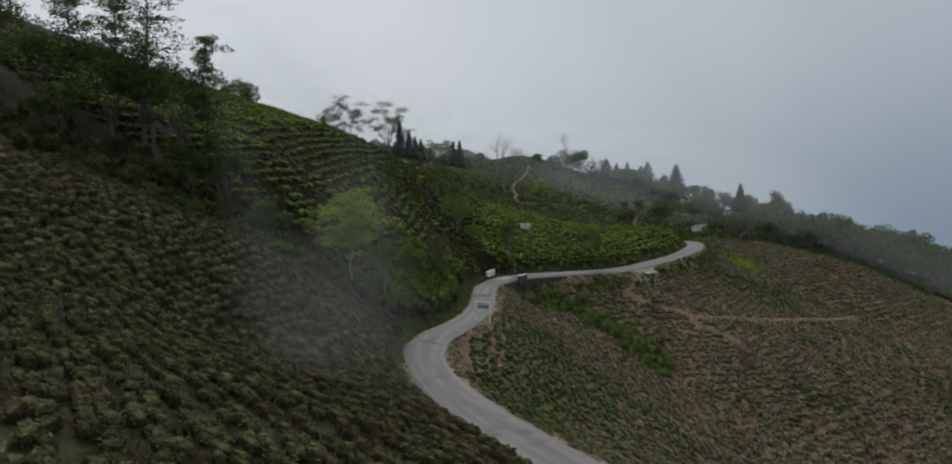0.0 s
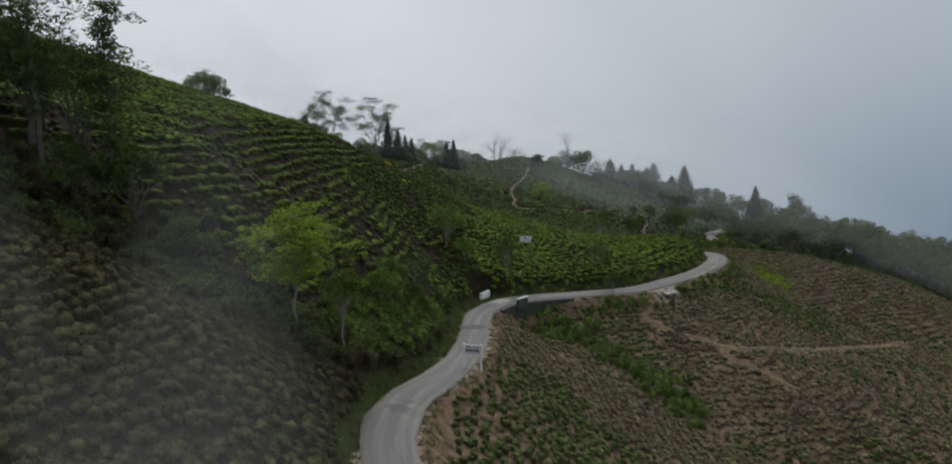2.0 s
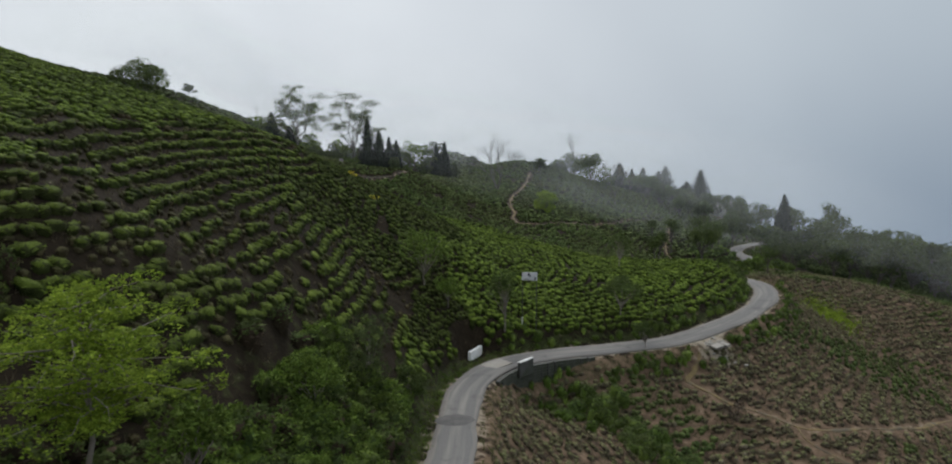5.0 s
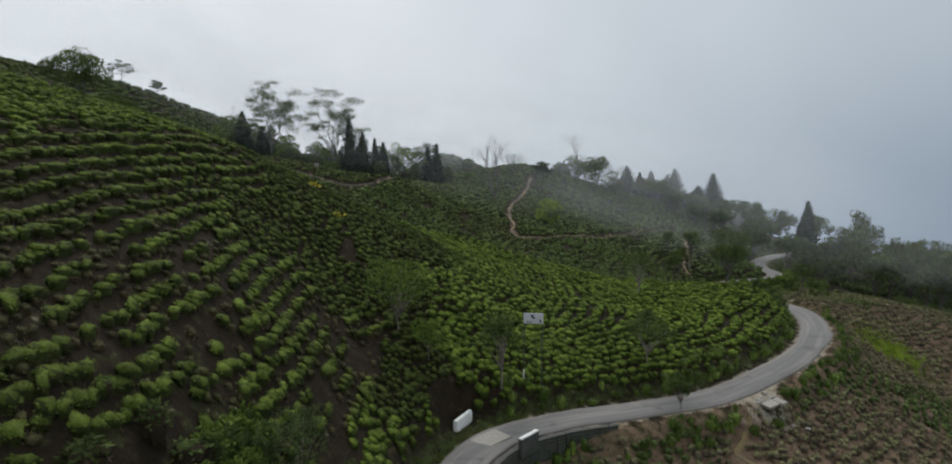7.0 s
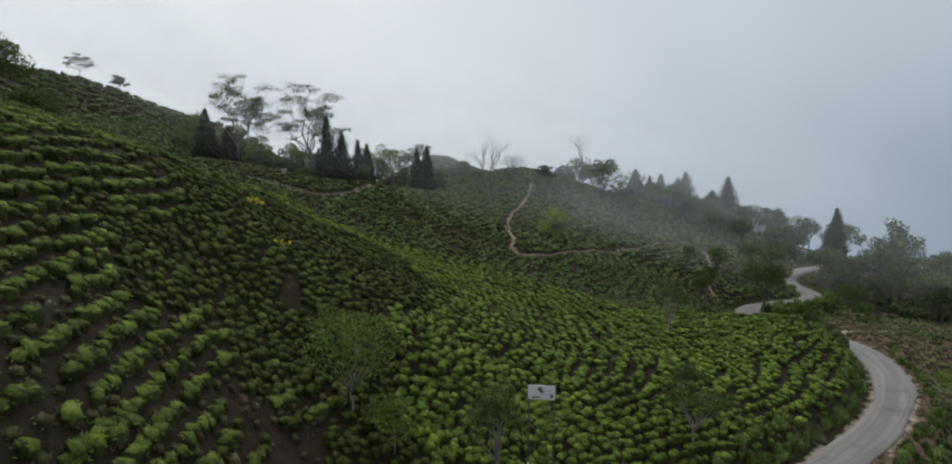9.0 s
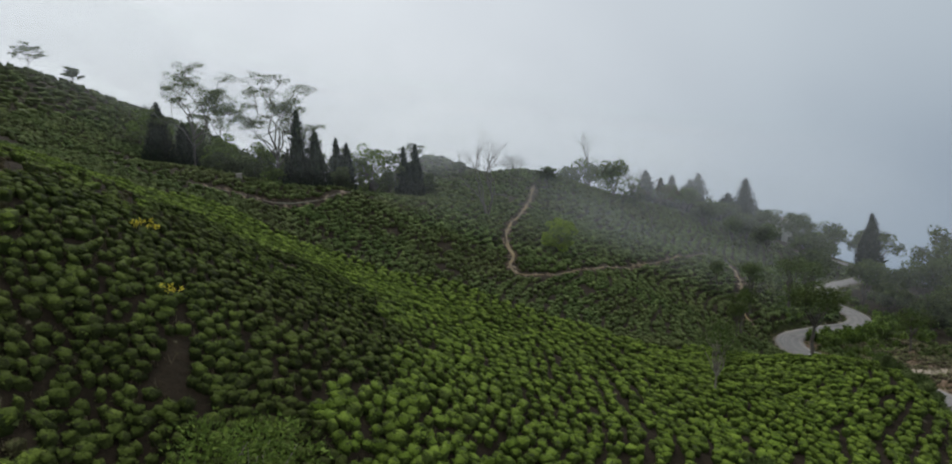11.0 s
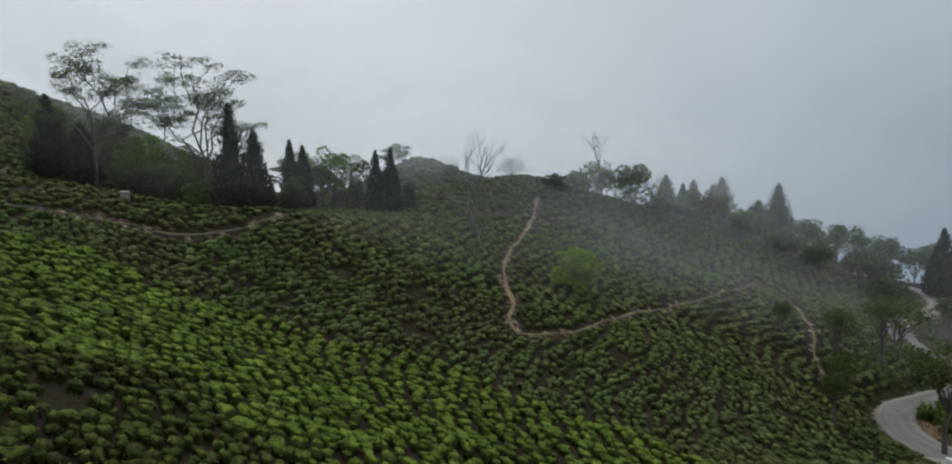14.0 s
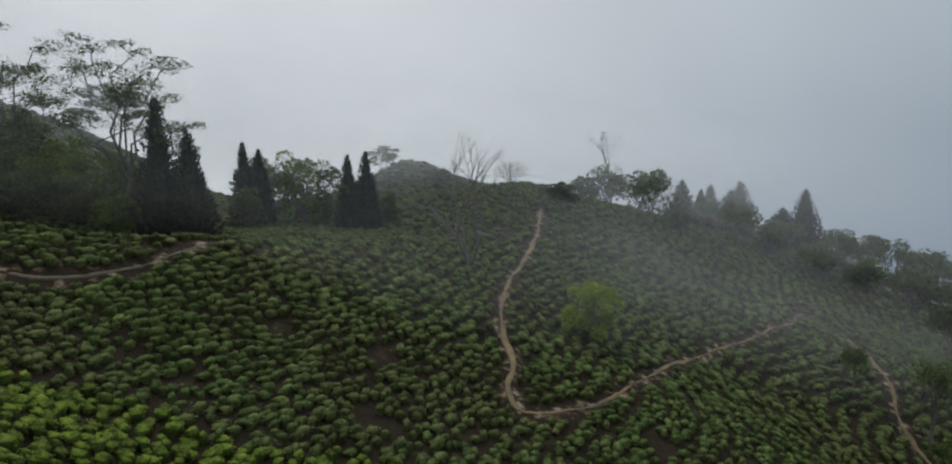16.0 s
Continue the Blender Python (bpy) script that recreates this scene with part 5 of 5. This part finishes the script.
def hill_board():
    """A small hoarding on two thin posts in the tea."""
    ob = thing("hoarding", 8.05, 109.5, float(sheet_height([8.05], [109.5])[0]), "small white hoarding on dark posts among tea bushes", "hoarding", turn=-6)
    for x in (-0.74, 0.74):
        bm = bmesh.new()
        block(bm, x - 0.05, 0.0, -0.6, x + 0.05, 0.1, 6.3, 0.012)
        post = part("post", bm, M_WALL, ob, "dark post")
        if x < 0:
            bm = bmesh.new()
            block(bm, x - 0.06, -0.012, 0.5, x + 0.06, 0.112, 1.5, 0.012)
            part("painted_band", bm, M_WHITE, post, "white painted band")
    bm = bmesh.new()
    block(bm, -0.8, -0.05, 5.5, 0.8, 0.0, 6.36, 0.01)
    board = part("panel", bm, M_BOARD, ob, "pale faded panel")
    for x0, z0, x1, z1 in ((-0.2, 6.02, 0.02, 6.26), (-0.1, 5.9, 0.14, 6.05), (0.5, 5.6, 0.68, 5.84), (-0.6, 5.6, -0.1, 5.68)):
        bm = bmesh.new()
        block(bm, x0, -0.062, z0, x1, -0.053, z1, 0)
        part("print_bar", bm, M_INK, board, "dark printed mark")
    return ob


def parapet(x, y, z, turn_deg, length, high, front, label):
    """A short guard wall: stone body with a whitewashed face or coping."""
    ob = thing("parapet", x, y, z, label, "guard wall", "guard walls of the lane", turn_deg)
    bm = bmesh.new()
    block(bm, -length / 2, -0.17, -0.5, length / 2, 0.17, high, 0.04)
    part("wall_body", bm, front, ob)
    bm = bmesh.new()
    block(bm, -length / 2 - 0.02, -0.14, high + 0.003, length / 2 + 0.02, 0.14, high + 0.09, 0.02)
    part("coping", bm, M_WHITE, ob, "whitewashed coping")
    return ob


def retaining_wall():
    """The curved stone wall that holds up the lane over the culvert: coursed blocks."""
    r = np.random.default_rng(5)
    ob = thing("retaining_wall", 0, 0, 0, "dark stone retaining wall under the lane's outer edge", "retaining wall")
    line = ROAD_LINE[(ROAD_LINE[:, 0] > 2.5) & (ROAD_LINE[:, 0] < 13.5) & (ROAD_LINE[:, 1] > 98)]
    tang = np.gradient(line[:, :2], axis=0)
    tang /= np.linalg.norm(tang, axis=1)[:, None]
    out = np.stack([tang[:, 1], -tang[:, 0]], 1)
    shared = []
    for _ in range(5):
        bm = bmesh.new()
        block(bm, -0.38, -0.2, -0.14, 0.38, 0.2, 0.14, 0.035)
        for v in bm.verts:
            v.co += Vector(r.normal(0, 0.012, 3))
        me = bpy.data.meshes.new("stone")
        bm.to_mesh(me)
        bm.free()
        me.materials.append(M_WALL)
        shared.append(me)
    for course in range(8):
        for i in range(course % 2, len(line), 1):
            p = line[i, :2] + out[i] * (1.98 + 0.02 * course)
            b = new("stone", shared[int(r.integers(0, 5))])
            b.parent = ob
            b.matrix_basis = pose(p[0], p[1], line[i, 2] - 0.14 - course * 0.285, 0, 0, math.degrees(math.atan2(tang[i, 1], tang[i, 0])) + r.normal(0, 1.5))
    return ob


def marker_post(x, y, tall, label, material):
    ob = thing("marker_post", x, y, float(sheet_height([x], [y])[0]) - 0.1, label, "marker post")
    bm = bmesh.new()
    block(bm, -0.07, -0.07, -0.3, 0.07, 0.07, tall, 0.02)
    part("post", bm, material, ob)


def rubble(x, y, r):
    size = r.uniform(0.08, 0.3)
    bm = bmesh.new()
    bmesh.ops.create_icosphere(bm, subdivisions=2, radius=size)
    for v in bm.verts:
        v.co = Vector((v.co.x * 1.2, v.co.y, v.co.z * 0.55)) * (1 + 0.3 * noise.noise(v.co * 2.5 + Vector((x, y, 0))))
    me = bpy.data.meshes.new("rubble_stone")
    bm.to_mesh(me)
    bm.free()
    me.materials.append(M_CONCRETE)
    ob = tagged(new("rubble_stone", me), "broken pale concrete lump beside the lane", "stone", "spilled rubble")
    ob.matrix_world = pose(x, y, float(sheet_height([x], [y])[0]) + size * 0.12, r.uniform(-15, 15), r.uniform(-15, 15), r.uniform(0, 360))


name_board()
hill_board()
parapet(2.3, 105.0, 0.05, 62, 2.4, 0.75, M_WHITE, "low whitewashed guard wall on the hill side of the culvert")
parapet(7.1, 101.6, -0.1, 48, 2.0, 0.95, M_WALL, "dark guard wall with whitewashed coping over the culvert")
retaining_wall()
slab("culvert_slab", "pale patched concrete slab across the lane over the culvert", "concrete slab", ((-1.35, -0.9), (1.3, 0.9)), -0.1, 0.045, M_CONCRETE, 45, (4.4, 102.6, 0.13), 0.01)
marker_post(48.4, 137.2, 0.9, "small white stone at the bend", M_WHITE)
slab("culvert_slab", "pale concrete slab beside the hairpin guard wall", "concrete slab", ((-1.4, -0.8), (1.0, 0.8)), -0.1, 0.05, M_CONCRETE, -30, (42.0, 159.4, -2.98), 0.01)
parapet(42.6, 158.2, -2.95, -38, 1.6, 0.75, M_WHITE, "white guard wall at the hairpin bend")


def asphalt_patch(x, y, half, run, turn_deg):
    """A dark oval repair laid over the worn lane."""
    z = float(near_line([x], [y], ROAD_LINE)[1][0])
    bm = bmesh.new()
    r = np.random.default_rng(17)
    rim = [bm.verts.new((math.cos(a) * half * r.uniform(0.9, 1.04), math.sin(a) * run * r.uniform(0.85, 1.1), 0.012)) for a in np.linspace(0, 2 * math.pi, 26)[:-1]]
    mid = bm.verts.new((0, 0, 0.05))
    for a, b in zip(rim, rim[1:] + rim[:1]):
        bm.faces.new((a, b, mid))
    me = bpy.data.meshes.new("asphalt_patch")
    bm.to_mesh(me)
    bm.free()
    me.materials.append(M_PATCH)
    ob = tagged(new("asphalt_patch", me), "dark oval asphalt repair across the worn lane", "road patch", kind="structure")
    ob.matrix_world = pose(x, y, z, -4, 0, turn_deg)


def yellow_sprig(x, y, seed):
    """A shoot of bright yellow leaves standing out of a tea bush."""
    r = np.random.default_rng(seed)
    wood = Heap(4)
    tips = [limb(wood, (0, 0, 0), (r.normal(0, 0.18), r.normal(0, 0.18), r.uniform(0.6, 0.95)), 0.012, 0.005, r, 0.1, 4, 4)[-1] for _ in range(5)]
    top = thing("yellow_shoot", x, y, float(sheet_height([x], [y])[0]), "bright yellow leaves sprouting from a tea bush", "shrub")
    ob = new("stem", mesh_from("stem", [wood], [M_BARK], True))
    ob.parent = top
    h = Heap(3)
    t = np.concatenate([spray(p, (0.12, 0.12, 0.1), 16, 0.12, r) for p in tips])
    h.add(t.reshape(-1, 3), np.arange(len(t) * 3).reshape(-1, 3))
    ob = new("leaves", mesh_from("leaves", [h], [L_YELLOW]))
    ob.parent = top


def water_box(x, y):
    """A small concrete tank with an overhanging lid."""
    ob = thing("water_tank", x, y, float(sheet_height([x], [y])[0]) - 0.05, "small weathered concrete water tank on the terrace bank", "water tank", turn=20)
    bm = bmesh.new()
    block(bm, -0.32, -0.3, -0.4, 0.32, 0.3, 0.7, 0.03)
    part("tank_body", bm, M_CONCRETE, ob)
    bm = bmesh.new()
    block(bm, -0.38, -0.36, 0.7, 0.38, 0.36, 0.78, 0.02)
    part("lid", bm, M_CONCRETE, ob, "pale concrete lid")


asphalt_patch(0.75, 87.4, 1.5, 1.25, 4)
for k, (x, y) in enumerate([(-12.7, 124.4), (-9.5, 119.1), (-12.9, 123.3)]):
    yellow_sprig(x, y, 60 + k)
water_box(-22.8, 168.5)
mast = thing("mast", -59.5, 236, float(sheet_height([-59.5], [236])[0]) - 0.1, "thin steel mast with a short crossbar on the far hilltop", "mast")
bm = bmesh.new()
block(bm, -0.06, -0.06, -0.4, 0.06, 0.06, 4.8, 0.01)
part("pole", bm, M_STEEL, mast)
bm = bmesh.new()
block(bm, -0.7, -0.04, 4.55, 0.7, 0.04, 4.65, 0.01)
part("crossbar", bm, M_STEEL, mast)


def house(x, y, turn_deg, long, deep, high, label):
    """A plain two-storey hill house: white walls, window and door openings, a tin roof."""
    ob = thing("house", x, y, float(sheet_height([x], [y])[0]) - 0.3, label, "house", turn=turn_deg)
    bm = bmesh.new()
    block(bm, -long / 2, -deep / 2, -2.5, long / 2, deep / 2, high, 0.04)
    part("wall", bm, M_WHITE, ob)
    bm = bmesh.new()
    for s in (-1, 1):
        block(bm, -long / 2 - 0.5, -deep * 0.32, -0.07, long / 2 + 0.5, deep * 0.32, 0.07, 0.02,
              Matrix.Translation((0, s * deep * 0.27, high + 0.75)) @ Matrix.Rotation(radians(-s * 18), 4, "X"))
    part("roof", bm, M_STEEL, ob, "grey tin roof")
    for storey in range(2):
        for k in range(4):
            cx = -long / 2 + long * (k + 0.5) / 4
            z = 0.9 + storey * high / 2
            bm = bmesh.new()
            block(bm, cx - 0.5, -deep / 2 - 0.03, z, cx + 0.5, -deep / 2 + 0.05, z + 1.15, 0.01)
            window = part("window", bm, M_INK, ob, "dark window")
            bm = bmesh.new()
            block(bm, cx - 0.6, -deep / 2 - 0.1, z - 0.1, cx + 0.6, -deep / 2 - 0.035, z - 0.02, 0.01)
            part("sill", bm, M_CONCRETE, window)


house(90, 277, -12, 11, 7, 5.6, "white two-storey hill house half hidden by misty trees")


# ---- the cloud that closes the view ----
def cloud_ring():
    """A wall of cloud all round, far beyond the hills."""
    n, r = 96, 1250.0
    a = np.linspace(0, 2 * np.pi, n, endpoint=False)
    zs = np.array([-420, -150, 0, 120, 260, 420.0])
    v = np.stack([np.stack([np.cos(a) * r, np.sin(a) * r + 130, np.full(n, z)], 1) for z in zs])
    i, j = np.meshgrid(np.arange(len(zs) - 1), np.arange(n), indexing="ij")
    k, q = (i * n + j).ravel(), (i * n + (j + 1) % n).ravel()
    h = Heap(4)
    h.add(v.reshape(-1, 3), np.stack([k, k + n, q + n, q], 1))
    m, nd, l, bsdf, out = nodes_of("cloud_bank")
    nd.remove(bsdf)
    c = nd.new("ShaderNodeTexCoord")
    sep = nd.new("ShaderNodeSeparateXYZ")
    l.new(c.outputs["Object"], sep.inputs[0])

    def span(socket, a0, a1):
        mr = nd.new("ShaderNodeMapRange")
        mr.inputs["From Min"].default_value, mr.inputs["From Max"].default_value = a0, a1
        mr.interpolation_type = "SMOOTHSTEP"
        l.new(socket, mr.inputs["Value"])
        return mr.outputs[0]

    soft = noise_node(nd, l, 0.0016, 3, 0.5)
    east = span(sep.outputs["X"], -300, 900)
    high = span(sep.outputs["Z"], -260, 260)
    left = mix(nd, l, high, (0.55, 0.59, 0.62), (0.62, 0.66, 0.70))
    right = mix(nd, l, high, (0.17, 0.225, 0.295), (0.37, 0.425, 0.48))
    col = mix(nd, l, east, left, right)
    col = mix(nd, l, 1.0, col, ramp(nd, l, soft, [(0.3, (0.92, 0.92, 0.93)), (0.7, (1.06, 1.06, 1.05))]), "MULTIPLY")
    e = nd.new("ShaderNodeEmission")
    l.new(col, e.inputs["Color"])
    l.new(e.outputs[0], out.inputs["Surface"])
    return tagged(new("backdrop", mesh_from("backdrop", [h], [m], True)), "pale grey wall of low cloud around the hills", "cloud", kind="structure")


cloud_ring()
apron = thing("apron", 28.2, 112.6, -0.62, "cracked pale concrete apron where the path leaves the lane", "concrete slab", turn=38)
for x0, y0, x1, y1 in ((-1.5, -1.0, 0.1, 0.9), (0.18, -1.1, 1.5, 0.8), (-1.3, -2.0, 0.3, -1.1), (0.4, -2.2, 1.2, -1.2)):
    bm = bmesh.new()
    block(bm, x0, y0, -0.1, x1, y1, 0.12, 0.03, Matrix.Rotation(radians(7), 4, "X"))
    part("slab_piece", bm, M_CONCRETE, apron)
rng = np.random.default_rng(33)
for _ in range(26):
    rubble(29.2 + rng.normal(0, 0.9), 111.4 + rng.normal(0, 0.9), rng)


# ---- thin mist over the ridges ----
def mist_surface(name, thick):
    """White vapour, mostly clear, in soft uneven wisps that fade out at the veil's rim."""
    m, n, l, bsdf, out = nodes_of(name)
    n.remove(bsdf)
    uv = n.new("ShaderNodeUVMap")
    uv.uv_map = "veil"
    sep = n.new("ShaderNodeSeparateXYZ")
    l.new(uv.outputs[0], sep.inputs[0])

    def fade(socket):
        r = n.new("ShaderNodeValToRGB")
        r.color_ramp.interpolation = "EASE"
        r.color_ramp.elements[0].color, r.color_ramp.elements[1].color = (0, 0, 0, 1), (1, 1, 1, 1)
        r.color_ramp.elements[1].position = 0.3
        for p, v in ((0.6, 1), (1.0, 0)):
            r.color_ramp.elements.new(p).color = (v, v, v, 1)
        l.new(socket, r.inputs[0])
        return r.outputs[0]

    wisps = ramp(n, l, noise_node(n, l, 0.028, 4, 0.5, stretch=(1, 1, 1.8)), [(0.28, (0.25, 0.25, 0.25)), (0.72, (1, 1, 1))])
    a = mix(n, l, 1.0, mix(n, l, 1.0, fade(sep.outputs["X"]), fade(sep.outputs["Y"]), "MULTIPLY"), wisps, "MULTIPLY")
    a = mix(n, l, 1.0, a, (thick, thick, thick), "MULTIPLY")
    clear, white, back = (n.new("ShaderNodeBsdf" + k) for k in ("Transparent", "Diffuse", "Translucent"))
    white.inputs["Color"].default_value = back.inputs["Color"].default_value = (0.86, 0.9, 0.93, 1)
    both, veil = n.new("ShaderNodeMixShader"), n.new("ShaderNodeMixShader")
    l.new(white.outputs[0], both.inputs[1])
    l.new(back.outputs[0], both.inputs[2])
    l.new(a, veil.inputs[0])
    l.new(clear.outputs[0], veil.inputs[1])
    l.new(both.outputs[0], veil.inputs[2])
    l.new(veil.outputs[0], out.inputs["Surface"])
    return m


def mist(x0, x1, y, high, thick, seed, fold=1.0):
    """A bank of mist: a softly folded veil that lies against the slope and thins out upwards."""
    u, v = np.meshgrid(np.linspace(0, 1, 81), np.linspace(0, 1, 17), indexing="ij")
    x = x0 + (x1 - x0) * u
    yy = y + fold * (6 * np.sin(u * 9 + seed) + 4 * np.sin(u * 4.3 + v * 5 + seed * 2))
    z = land(x, yy).reshape(x.shape) - 0.5 + high * v * (1 + 0.3 * np.sin(u * 11 + seed))
    h = Heap(4)
    i, j = np.meshgrid(np.arange(80), np.arange(16), indexing="ij")
    k = (i * 17 + j).ravel()
    h.add(np.stack([x, yy, z], 2).reshape(-1, 3), np.stack([k, k + 17, k + 18, k + 1], 1))
    me = mesh_from("mist", [h], [mist_surface("mist_vapour", thick)], True)
    layer = me.uv_layers.new(name="veil")
    index = np.empty(len(me.loops), np.int32)
    me.loops.foreach_get("vertex_index", index)
    layer.data.foreach_set("uv", np.stack([u, v], 2).reshape(-1, 2)[index].astype(np.float32).ravel())
    return tagged(new("mist", me), "thin white mist drifting over the tea slopes", "mist", kind="stuff")


def mist_blanket(x0, x1, y0, y1, thick):
    """A patch of mist clinging to a hillside, a few metres above the bushes."""
    u, v = np.meshgrid(np.linspace(0, 1, 61), np.linspace(0, 1, 61), indexing="ij")
    x, y = x0 + (x1 - x0) * u, y0 + (y1 - y0) * v
    z = land(x, y).reshape(x.shape) + 3.0 + 1.2 * np.sin(u * 9) * np.sin(v * 7)
    h = Heap(4)
    i, j = np.meshgrid(np.arange(60), np.arange(60), indexing="ij")
    k = (i * 61 + j).ravel()
    h.add(np.stack([x, y, z], 2).reshape(-1, 3), np.stack([k, k + 61, k + 62, k + 1], 1))
    me = mesh_from("mist", [h], [mist_surface("mist_patch", thick)], True)
    layer = me.uv_layers.new(name="veil")
    index = np.empty(len(me.loops), np.int32)
    me.loops.foreach_get("vertex_index", index)
    layer.data.foreach_set("uv", np.stack([u, v], 2).reshape(-1, 2)[index].astype(np.float32).ravel())
    return tagged(new("mist", me), "thin white mist clinging to the hillside", "mist", kind="stuff")


mist_blanket(0, 88, 168, 264, 0.12)
mist(-13, -1.4, 32, 12.5, 0.08, 0.6, 0.05)
mist(-80, 120, 182, 26, 0.07, 1.0)
mist(-130, 6, 212, 30, 0.22, 3.6)
mist(-150, 110, 222, 34, 0.18, 2.3)
mist(20, 230, 161, 26, 0.10, 6.4)
mist(-150, 130, 238, 28, 0.13, 3.1)
mist(-140, 150, 254, 30, 0.13, 4.7)
mist(-150, 190, 276, 34, 0.2, 5.2)
